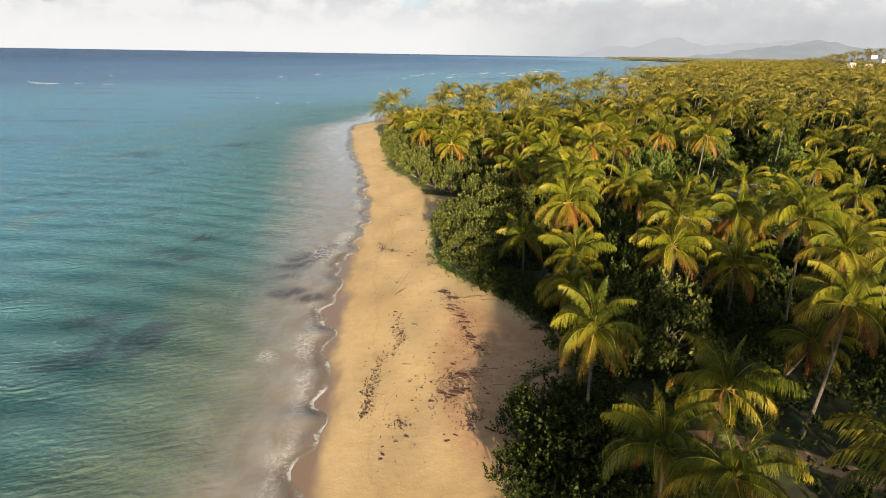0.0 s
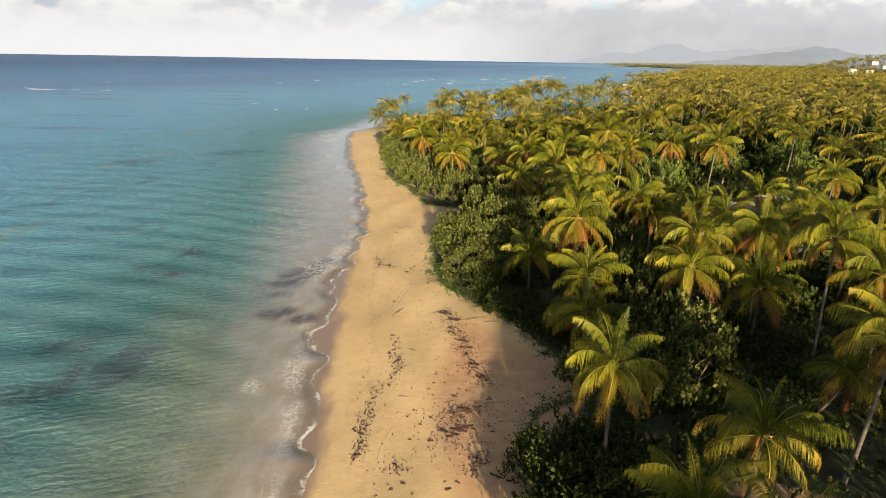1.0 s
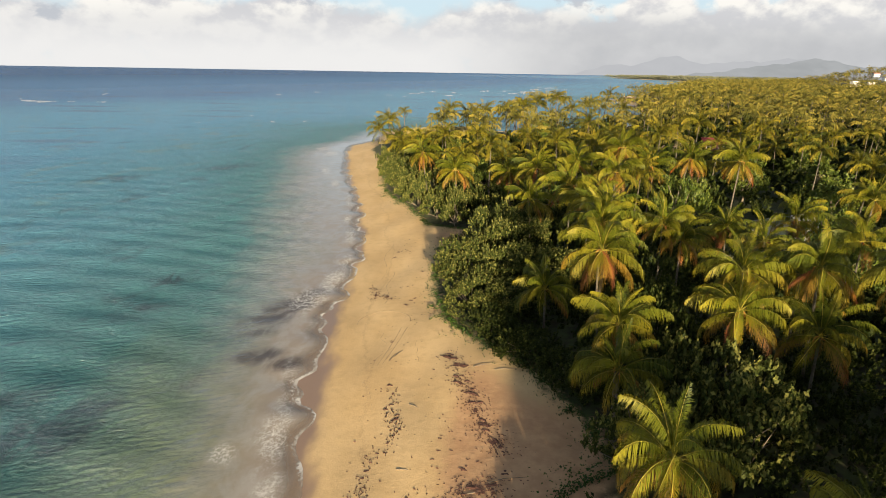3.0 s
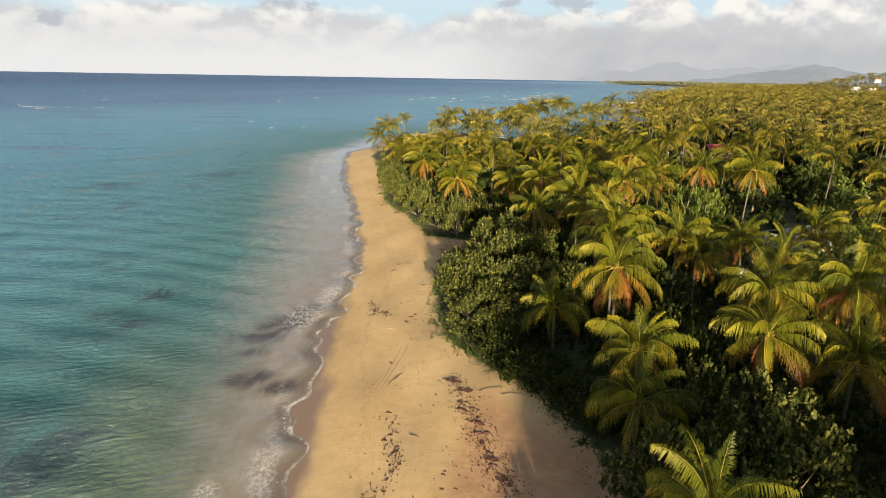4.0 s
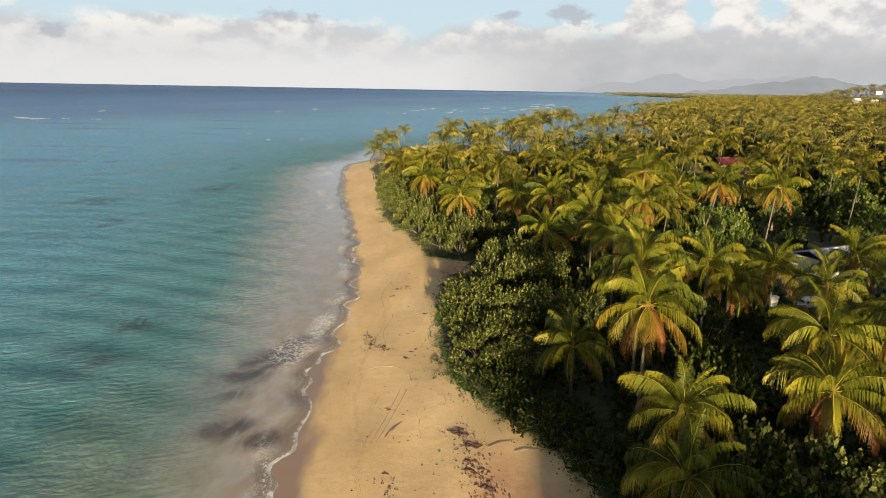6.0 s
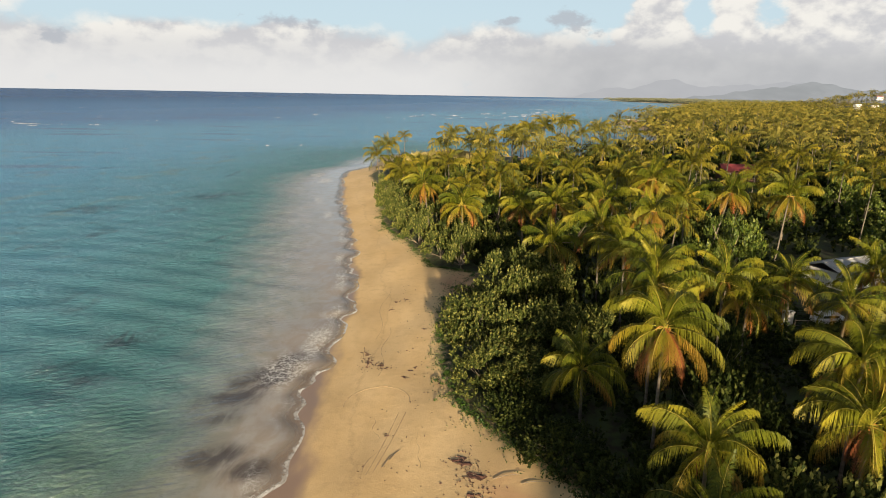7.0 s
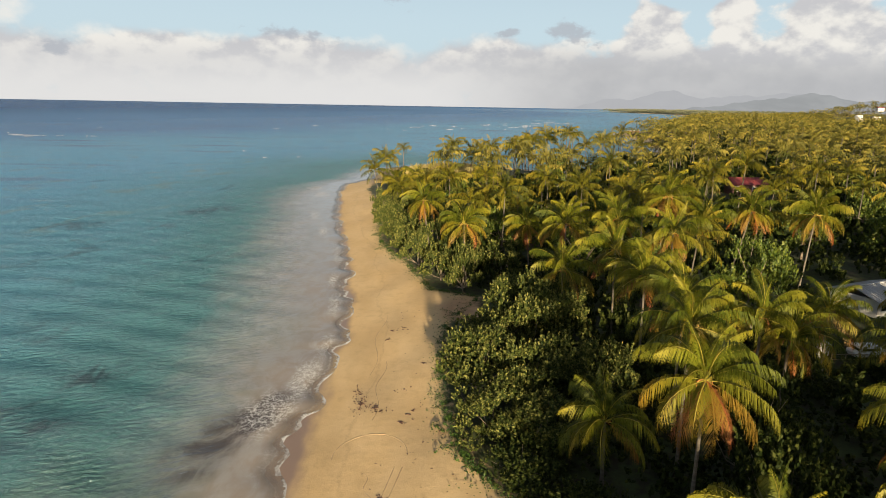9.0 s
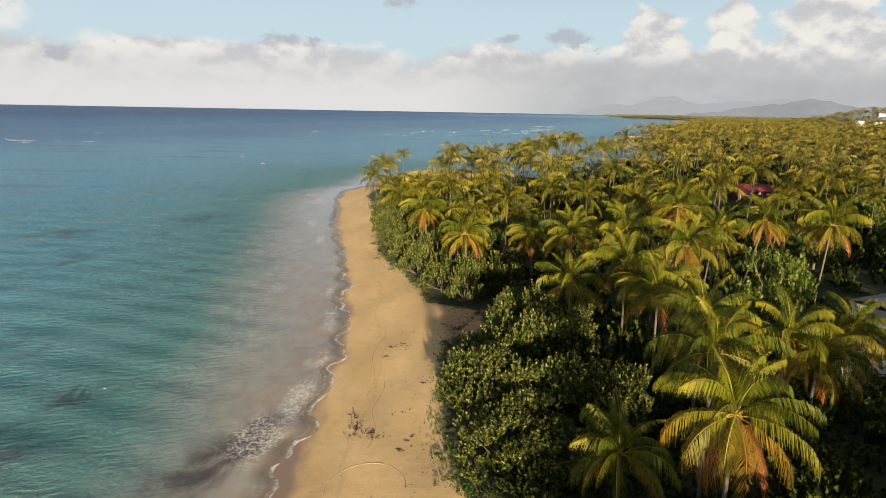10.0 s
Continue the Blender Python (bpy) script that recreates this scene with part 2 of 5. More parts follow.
def sea_material():
    """Sea water: milky with stirred sand at the shore, olive, teal and then blue further out, with weed beds and foam."""
    m, g, out = material("sea_water")
    pos = g.add("ShaderNodeNewGeometry").outputs["Position"]
    off = g.math("MULTIPLY", g.attr("shore"), -1.0)
    milk, weed, surf, depth = g.attr("milk"), g.attr("weed"), g.attr("surf"), g.attr("depth")
    big = g.noise(g.scaled(pos, (0.022, 0.016, 1.0)), 1.0, 5.0, 0.6)
    mid = g.noise(g.scaled(pos, (0.085, 0.06, 1.0), rot=(0, 0, 0.35)), 1.0, 6.0, 0.62, 0.6)
    small = g.noise(g.scaled(pos, (0.5, 0.3, 1.0)), 1.0, 4.0, 0.6, 0.5)
    o = g.math("MULTIPLY_ADD", g.math("SUBTRACT", mid, 0.5), 9.0, g.math("MULTIPLY_ADD", g.math("SUBTRACT", small, 0.5), 3.0, off))
    far = g.math("MULTIPLY_ADD", g.math("SUBTRACT", big, 0.5), 70.0, off)
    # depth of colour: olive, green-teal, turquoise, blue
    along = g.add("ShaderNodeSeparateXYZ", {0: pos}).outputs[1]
    # teal also lightens with distance, carrying sky sheen at grazing angles in the colour
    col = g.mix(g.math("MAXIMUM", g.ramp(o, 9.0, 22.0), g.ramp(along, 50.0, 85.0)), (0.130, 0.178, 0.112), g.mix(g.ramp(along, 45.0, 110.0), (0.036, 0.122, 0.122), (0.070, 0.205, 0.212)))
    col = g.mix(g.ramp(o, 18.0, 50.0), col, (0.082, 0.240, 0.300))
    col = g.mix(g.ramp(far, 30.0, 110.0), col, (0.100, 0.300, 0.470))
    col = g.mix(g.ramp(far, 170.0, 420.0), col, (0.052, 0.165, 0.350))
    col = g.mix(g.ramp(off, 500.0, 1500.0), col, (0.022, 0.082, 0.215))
    # paler and browner bottoms between the beds
    flats = g.math("MULTIPLY", g.ramp(mid, 0.46, 0.34), g.ramp(far, 25.0, 60.0))
    col = g.mix(g.math("MULTIPLY", flats, g.ramp(off, 160.0, 320.0, 0.35, 0.0)), col, (0.17, 0.235, 0.20))
    reef = g.math("MULTIPLY", g.ramp(g.noise(g.scaled(pos, (0.011, 0.035, 1.0), (2, 7, 0)), 1.0, 5.0, 0.6), 0.54, 0.68), g.math("MULTIPLY", g.ramp(off, 60.0, 130.0), g.ramp(off, 420.0, 700.0, 1.0, 0.0)))
    col = g.mix(g.math("MULTIPLY", reef, 0.55), col, (0.085, 0.105, 0.185))
    beds = g.math("MULTIPLY", g.ramp(mid, 0.56, 0.72), g.ramp(off, 14.0, 24.0))
    col = g.mix(g.math("MULTIPLY", beds, g.ramp(off, 20.0, 200.0, 0.55, 0.12)), col, (0.018, 0.055, 0.072))
    # sand stirred up along the beach
    stir = g.ramp(g.math("MULTIPLY_ADD", g.math("SUBTRACT", mid, 0.5), 0.70, g.math("MULTIPLY_ADD", g.math("SUBTRACT", small, 0.5), 0.22, milk)), 0.05, 1.0)
    sandy = g.mix(g.ramp(small, 0.35, 0.65), (0.345, 0.295, 0.245), (0.385, 0.360, 0.330))
    col = g.mix(stir, col, sandy)
    # weed beds and torn weed in the shallows
    shred = g.noise(g.scaled(pos, (0.28, 0.16, 1.0), (5, 2, 0), (0, 0, -0.5)), 1.0, 6.0, 0.66, 0.9)
    torn = g.ramp(g.math("MULTIPLY", weed, g.ramp(shred, 0.30, 0.70, 0.30, 1.15)), 0.05, 0.72)
    col = g.mix(g.math("MULTIPLY", torn, 0.86), col, g.mix(g.ramp(off, 10.0, 20.0), (0.062, 0.052, 0.050), (0.020, 0.045, 0.055)))
    # foam: lace along the swash and patches behind it
    jitter = g.add("ShaderNodeTexNoise", {"Vector": pos, "Scale": 1.1, "Detail": 3.0}).outputs[1]
    bent = g.add("ShaderNodeVectorMath", {0: g.scaled(pos, (1.5, 1.0, 0.0)), 1: jitter}, operation="ADD").outputs[0]
    v1 = g.add("ShaderNodeTexVoronoi", {"Vector": bent, "Scale": 1.0}, feature="DISTANCE_TO_EDGE").outputs["Distance"]
    v2 = g.add("ShaderNodeTexVoronoi", {"Vector": bent, "Scale": 3.2}, feature="DISTANCE_TO_EDGE").outputs["Distance"]
    crumbs = g.noise(pos, 2.6, 5.0, 0.7)
    lace = g.math("MAXIMUM", g.ramp(v1, 0.01, 0.12, 1.0, 0.0), g.ramp(v2, 0.01, 0.20, 0.85, 0.0))
    lace = g.math("MULTIPLY", lace, g.ramp(crumbs, 0.38, 0.58))
    thick = g.ramp(g.math("MULTIPLY_ADD", g.math("SUBTRACT", crumbs, 0.5), 1.6, surf), 0.80, 1.2)
    broken = g.math("MAXIMUM", g.math("MULTIPLY", lace, g.ramp(g.math("MULTIPLY_ADD", g.math("SUBTRACT", small, 0.5), 0.8, surf), 0.12, 0.6)), g.math("MULTIPLY", thick, 0.7))
    rim = g.ramp(g.math("MULTIPLY_ADD", g.math("SUBTRACT", crumbs, 0.5), 0.16, depth), 0.018, 0.065, 1.0, 0.0)
    second = g.ramp(g.math("ABSOLUTE", g.math("SUBTRACT", g.math("MULTIPLY_ADD", g.math("SUBTRACT", crumbs, 0.5), 0.12, depth), 0.10)), 0.006, 0.028, 0.75, 0.0)
    rim = g.math("MULTIPLY", g.math("MAXIMUM", rim, g.math("MULTIPLY", second, g.ramp(mid, 0.45, 0.58))), g.ramp(small, 0.36, 0.60, 0.30, 1.0))
    foam = g.math("MAXIMUM", g.math("MULTIPLY", broken, g.ramp(off, -0.6, 0.4)), rim, clamp=True)
    # whitecaps a long way out
    caps = g.ramp(g.noise(g.scaled(pos, (0.045, 0.020, 1)), 1.0, 4.0, 0.7), 0.695, 0.73)
    caps = g.math("MULTIPLY", caps, g.math("MULTIPLY", g.ramp(off, 150.0, 260.0), g.ramp(off, 600.0, 1000.0, 1.0, 0.0)))
    foam = g.math("MAXIMUM", foam, g.math("MULTIPLY", caps, 0.85))
    col = g.mix(foam, col, (0.66, 0.645, 0.62))
    # ripples that run slantwise to the beach, chop and, further out, longer swell
    turned = g.scaled(pos, (1, 1, 1), rot=(0, 0, -0.50))
    w1 = g.add("ShaderNodeTexWave", {"Vector": turned, "Scale": 0.20, "Distortion": 8.0, "Detail": 3.0, "Detail Scale": 1.4, "Detail Roughness": 0.62}, bands_direction="Y").outputs["Fac"]
    w2 = g.add("ShaderNodeTexWave", {"Vector": g.scaled(turned, (1, 1, 1), (3, 1, 0), (0, 0, 0.22)), "Scale": 0.34, "Distortion": 9.0, "Detail": 3.0, "Detail Scale": 1.3, "Detail Roughness": 0.62}, bands_direction="Y").outputs["Fac"]
    m1 = g.ramp(g.noise(g.scaled(turned, (0.16, 0.22, 1)), 1.0, 2.0), 0.30, 0.70)
    m2 = g.ramp(g.noise(g.scaled(turned, (0.24, 0.3, 1), (9, 4, 0)), 1.0, 2.0), 0.30, 0.70)
    chop = g.noise(g.scaled(turned, (0.85, 1.7, 1)), 1.0, 5.0, 0.66)
    h1 = g.math("MULTIPLY_ADD", g.math("MULTIPLY", w1, m1), 0.40, g.math("MULTIPLY_ADD", g.math("MULTIPLY", w2, m2), 0.34, g.math("MULTIPLY", chop, 1.5)))
    swell = g.noise(g.scaled(turned, (0.34, 0.66, 1), (4, 8, 0)), 1.0, 3.0, 0.62)
    h2 = g.noise(g.scaled(turned, (0.15, 0.30, 1)), 1.0, 5.0, 0.72)
    h3 = g.noise(g.scaled(turned, (0.06, 0.12, 1)), 1.0, 6.0, 0.76)
    calm = g.math("MULTIPLY", g.ramp(g.math("MULTIPLY_ADD", small, 5.0, off), 4.0, 18.0, 0.10, 1.0), g.math("MULTIPLY_ADD", stir, -0.88, 1.0))
    out_there = g.ramp(off, 30.0, 220.0, 0.7, 2.2)
    h = g.math("MULTIPLY", g.math("MULTIPLY_ADD", g.math("MULTIPLY_ADD", h3, 0.7, g.math("MULTIPLY", h2, 1.9)), out_there, g.math("MULTIPLY_ADD", swell, 1.7, g.math("MULTIPLY", h1, 0.9))), calm)
    bp = g.add("ShaderNodeBump", {"Strength": 1.0, "Distance": 0.62, "Height": h})
    soft_bp = g.add("ShaderNodeBump", {"Strength": 0.40, "Distance": 0.45, "Height": g.math("MULTIPLY", g.math("MULTIPLY_ADD", h2, 1.2, g.math("MULTIPLY_ADD", swell, 1.2, g.math("MULTIPLY", h1, 0.8))), calm)})
    body = g.add("ShaderNodeBsdfDiffuse", {"Color": col, "Normal": soft_bp.outputs[0]})
    shine = g.add("ShaderNodeBsdfGlossy", {"Color": (0.9, 0.95, 1.0), "Roughness": 0.15, "Normal": bp.outputs[0]})
    fres = g.add("ShaderNodeFresnel", {"IOR": 1.33, "Normal": bp.outputs[0]}).outputs[0]
    level = g.add("ShaderNodeFresnel", {"IOR": 1.33}).outputs[0]
    fac = g.math("MULTIPLY", g.math("MINIMUM", g.math("MULTIPLY_ADD", fres, 0.70, g.math("MULTIPLY", level, 0.22)), g.ramp(off, 60.0, 900.0, 0.62, 0.26)), g.math("SUBTRACT", 1.0, foam))
    water = g.add("ShaderNodeMixShader", {0: fac, 1: body.outputs[0], 2: shine.outputs[0]})
    clear = g.add("ShaderNodeBsdfTransparent", {"Color": (0.93, 0.95, 0.93)})
    film = g.math("MAXIMUM", g.ramp(depth, 0.0, 0.26, 0.15, 1.0), foam)
    mx = g.add("ShaderNodeMixShader", {0: film, 1: clear.outputs[0], 2: water.outputs[0]})
    g.tree.links.new(mx.outputs[0], out.inputs[0])
    return m


GROUND = ground_material()
SEA = sea_material()
FOAM = surface("sea_foam", (0.60, 0.62, 0.63), (0.82, 0.82, 0.81), 1.5, 0.8)

# ---- plan ----
COAST = [(-9, -4800), (-9, -60), (-9.4, 0), (-9.9, 32), (-10.6, 45), (-11.8, 55), (-13.2, 64), (-13.9, 76), (-13.2, 90), (-13.4, 107), (-15.2, 122), (-18.2, 142), (-22.5, 162),
         (-28, 190), (-33, 225), (-34, 246), (-27, 262), (-26, 300), (0, 326), (30, 312), (60, 285), (95, 335), (140, 430), (172, 560), (182, 690), (260, 760), (430, 1150), (700, 1700), (860, 2300), (700, 2900), (1100, 3300), (1500, 4800), (4800, 4800), (4800, -4800)]
EDGE = [(5, -4800), (5, 0), (5, 22), (4.0, 30), (5.8, 38), (7.5, 46.5), (12, 48.5), (11.2, 55), (7.4, 65), (2.6, 71.5), (0.3, 76), (-0.9, 83), (-1.4, 95), (-0.8, 105), (4.2, 116), (-2.6, 120), (-7.4, 137),
        (-11, 146), (-13.8, 155), (-16.2, 178), (-19.5, 205), (-25, 229), (-24, 246), (-18, 258), (-15, 290), (0, 312), (30, 300), (60, 274), (100, 325), (146, 425), (180, 560), (192, 680), (262, 745), (440, 1140), (712, 1690), (880, 2300), (730, 2880), (1100, 3270), (1510, 4800), (4800, 4800), (4800, -4800)]


def signed(poly, xs, ys):
    """Distance to a closed line, above zero inside it."""
    p = np.array(poly, float)
    a, b = p, np.roll(p, -1, 0)
    best, inside = np.full(xs.shape, 1e9), np.zeros(xs.shape, bool)
    for (ax, ay), (bx, by) in zip(a, b):
        dx, dy = bx - ax, by - ay
        k = np.clip(((xs - ax) * dx + (ys - ay) * dy) / (dx * dx + dy * dy), 0, 1)
        best = np.minimum(best, np.hypot(xs - ax - k * dx, ys - ay - k * dy))
        if dy:
            cross = (ay > ys) != (by > ys)
            inside ^= cross & (xs < ax + (ys - ay) * dx / dy)
    return np.where(inside, best, -best)


def blob(xs, ys, x, y, rx, ry):
    return np.exp(-((xs - x) / rx) ** 2 - ((ys - y) / ry) ** 2)


def land_height(xs, ys):
    xs, ys = np.asarray(xs, float), np.asarray(ys, float)
    sd = signed(COAST, xs, ys)
    z = np.where(sd < 0, np.maximum(0.09 * sd, -6.0), 0.085 * np.minimum(sd, 14) + 0.02 * np.clip(sd - 14, 0, 40))
    z = z + np.where(sd > 1, 0.10 * np.sin(xs * 0.7 + 0.4 * np.sin(ys * 0.23)) * np.sin(ys * 0.31 + 1), 0) * np.clip(sd / 6, 0, 1)
    z = z + np.clip(sd / 60, 0, 1) * (27 * blob(xs, ys, 675, 950, 85, 150) + 5 * blob(xs, ys, 560, 660, 90, 120) + 7 * blob(xs, ys, 1500, 1900, 600, 600))
    return z


def land_z(x, y):
    return float(land_height(np.array([x]), np.array([y]))[0])


def steps(stops):
    """Coordinates whose spacing changes from stop to stop: (value, spacing)."""
    vals = [stops[0][0]]
    for (a, sa), (b, sb) in zip(stops, stops[1:]):
        n = max(1, int(round((b - a) / ((sa + sb) / 2))))
        w = np.linspace(sa, sb, n)
        vals.extend(a + np.cumsum(w) * (b - a) / w.sum())
    return np.array(vals)


def mesh_from(name, verts, faces, mat, smooth=False, floats=None):
    """A mesh of quads or triangles from arrays, with optional numbers at its points."""
    verts, faces = np.asarray(verts, np.float32), np.asarray(faces, np.int32)
    me = bpy.data.meshes.new(name)
    k = faces.shape[1]
    me.vertices.add(len(verts))
    me.vertices.foreach_set("co", verts.ravel())
    me.loops.add(faces.size)
    me.loops.foreach_set("vertex_index", faces.ravel())
    me.polygons.add(len(faces))
    me.polygons.foreach_set("loop_start", np.arange(0, faces.size, k, dtype=np.int32))
    if smooth:
        me.polygons.foreach_set("use_smooth", np.ones(len(faces), bool))
    for key, vals in (floats or {}).items():
        me.attributes.new(key, "FLOAT", "POINT").data.foreach_set("value", np.asarray(vals, np.float32))
    me.materials.append(mat)
    me.update(calc_edges=True)
    me.validate()
    return me


def part(name, data, parent=None, m=None, label=""):
    """Links a mesh as one object under a thing."""
    ob = new(name, data)
    if parent:
        ob.parent = parent
    if m is not None:
        ob.matrix_basis = m
    if label:
        ob["label"] = label
    return ob


def thing(name, m, label, category, group="", kind=""):
    return tagged(part(name, None, None, m), label, category, group, kind)


def grid_sheet(name, xs, ys, height, mat, floats):
    gx, gy = np.meshgrid(xs, ys)
    fx, fy = gx.ravel(), gy.ravel()
    z = height(fx, fy)
    nx, ny = len(xs), len(ys)
    i = (np.arange(ny - 1)[:, None] * nx + np.arange(nx - 1)[None]).ravel()
    faces = np.stack([i, i + 1, i + nx + 1, i + nx], -1)
    return new(name, mesh_from(name, np.stack([fx, fy, z], -1), faces, mat, True, {k: f(fx, fy) for k, f in floats.items()}))


def soil_and_shade_patches(xs, ys):
    # blobs on the upper beach and in the notch are painted shade
    s = blob(xs, ys, 8.5, 50, 6.0, 9) + 0.85 * blob(xs, ys, 4.5, 43, 3.0, 11) + 0.35 * blob(xs, ys, 1.5, 45, 4.0, 14) + 0.9 * blob(xs, ys, 2.5, 111, 4.5, 8) + 0.55 * blob(xs, ys, 4.0, 59, 2.6, 9) + 0.6 * blob(xs, ys, -0.5, 79.5, 1.2, 1.2)
    for k in range(14):  # the path through the undergrowth
        t = k / 13
        s = s + 0.95 * blob(xs, ys, 19 + 13 * t, 37.3 - 0.6 * t - 6.5 * t * t, 1.3, 0.9)
    s = s + 0.7 * blob(xs, ys, 16, 42, 2.5, 3) + 0.4 * blob(xs, ys, 40, 38, 9, 4)
    return np.clip(s, 0, 1)


gx = steps([(-4800, 500), (-400, 60), (-60, 6), (-22, 0.8), (16, 0.5), (34, 1.2), (120, 8), (500, 40), (4800, 500)])
gy = steps([(-4800, 600), (-200, 30), (20, 1.2), (30, 0.6), (110, 0.7), (160, 1.4), (340, 5), (1200, 40), (4800, 500)])
ground = grid_sheet("ground", gx, gy, land_height, GROUND, {"shore": lambda a, b: signed(COAST, a, b), "green": lambda a, b: signed(EDGE, a, b), "soil_shade": soil_and_shade_patches})
tagged(ground, "golden sand beach with damp edge, painted reddish shade and dark leafy earth inland", "ground", kind="structure")


def sea_height(xs, ys):
    sd = signed(COAST, xs, ys)
    off = np.clip(-sd, 0, None)
    roll = 0.10 * np.sin(0.42 * (ys * 0.75 - xs * 0.65) + 1.5 * np.sin(xs * 0.05)) + 0.07 * np.sin(0.9 * (ys + 0.25 * xs) + 2 * np.sin(xs * 0.09 + ys * 0.03))
    swash = 0.10 * np.exp(-((off - 2.5 - 1.2 * np.sin(ys * 0.11)) / 1.2) ** 2)
    lobes = 0.085 * np.sin(ys * 0.55 + 2.0 * np.sin(ys * 0.13)) + 0.045 * np.sin(ys * 1.25 + 1.3 * np.sin(ys * 0.31))
    return 0.06 + lobes * np.exp(-((sd - 0.5) / 3) ** 2) + roll * np.clip(off / 25, 0, 1) * np.clip(1.4 - off / 250, 0, 1) + swash - 0.10 * np.clip(sd - 1.2, 0, 6)


def milk_field(xs, ys):
    """How much stirred sand the water carries: a belt along the beach, wider beyond the first bend."""
    off = -signed(COAST, xs, ys)
    belt = np.interp(ys, [25, 40, 55, 75, 95, 120, 150, 190, 225, 260], [11, 10, 10, 13, 19, 22, 23, 23, 26, 16])
    side = np.clip((70 - xs) / 60, 0, 1)
    return np.clip(1.15 - off / belt, 0, 1) * np.clip((330 - ys) / 60, 0.25, 1) * (0.3 + 0.7 * side)


def weed_field(xs, ys):
    """Weed beds off the beach and torn weed drifting in the shallows."""
    w = np.zeros(xs.shape)
    for x, y, rx, ry, k in [(-18.6, 82.5, 3.6, 3.2, 1.0), (-20.5, 78.0, 3.2, 3.0, 0.8), (-16.8, 86.5, 2.2, 2.2, 0.75), (-15.6, 67.0, 2.0, 1.8, 0.8), (-18.8, 68.5, 3.0, 2.2, 0.75), (-20.6, 74.4, 2.6, 1.8, 0.6), (-31.5, 53.8, 4.5, 3.6, 1.0), (-35.5, 51.0, 4.0, 3.2, 0.9), (-31.0, 58.0, 4.0, 2.4, 0.8), (-38.0, 59.5, 5.0, 3.0, 0.6), (-36.5, 92.0, 3.2, 3.6, 0.95), (-40.0, 84.0, 5.0, 4.0, 0.55), (-36.0, 81.5, 2.4, 1.6, 0.8), (-24.0, 63.0, 3.0, 3.0, 0.5), (-21.0, 44.0, 2.5, 2.0, 0.3), (-62.0, 190.0, 8.0, 9.0, 0.6), (-84.0, 168.0, 9.0, 8.0, 0.55)]:
        w = np.maximum(w, k * np.exp(-(((xs - x) - 0.35 * (ys - y)) / rx) ** 2 - ((ys - y) / ry) ** 2))
    return w


def surf_field(xs, ys):
    """Where the last wave broke and left foam."""
    off = -signed(COAST, xs, ys)
    f = 0.36 * np.exp(-((off - 0.9 - 0.5 * np.sin(ys * 0.21)) / 1.2) ** 2) * (0.62 + 0.38 * np.sin(ys * 0.33 + 1.7 * np.sin(ys * 0.09)))
    for y, o, ry, ro, k in [(54.0, 1.4, 4.6, 1.6, 0.62), (52.0, 5.2, 1.3, 1.0, 0.62), (36.0, 1.2, 6.0, 1.4, 0.45), (46.0, 1.0, 4.0, 1.2, 0.5), (62.0, 0.8, 4.0, 1.2, 0.6), (84.5, 3.4, 4.2, 2.4, 0.85), (92.0, 1.6, 5.0, 1.6, 0.75), (101.0, 1.0, 5.0, 1.0, 0.55), (116.0, 1.4, 6.0, 0.9, 0.75), (128.0, 2.0, 5.0, 0.8, 0.7), (143.0, 1.2, 8.0, 1.0, 0.6), (166.0, 3.5, 5.0, 1.0, 0.7), (186.0, 5.5, 6.0, 1.2, 0.65), (222.0, 5.0, 6.0, 2.2, 0.9), (236.0, 9.0, 6.0, 2.5, 0.8)]:
        f = np.maximum(f, k * np.exp(-((ys - y) / ry) ** 2 - ((off - o) / ro) ** 2))
    return f


wx = steps([(-4700, 500), (-400, 60), (-120, 5), (-40, 1.4), (-24, 0.7), (-6, 0.5), (0, 2), (300, 60), (4700, 500)])
wy = steps([(-4700, 600), (-200, 30), (20, 1.4), (30, 0.8), (110, 1.0), (180, 2), (340, 6), (1200, 40), (4700, 500)])
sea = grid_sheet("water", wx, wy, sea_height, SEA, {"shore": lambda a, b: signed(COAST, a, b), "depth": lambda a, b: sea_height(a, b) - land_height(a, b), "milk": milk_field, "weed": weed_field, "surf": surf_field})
tagged(sea, "turquoise sea turning sandy and foamy along the beach", "sea", kind="structure")

# ---- leaves and wood ----
rng = np.random.default_rng(7)


def join_arrays(chunks):
    """Joins (verts, faces, along) chunks into one."""
    vs, fs, al, n = [], [], [], 0
    for v, f, a in chunks:
        vs.append(v), fs.append(f + n), al.append(a)
        n += len(v)
    return np.concatenate(vs), np.concatenate(fs), np.concatenate(al)


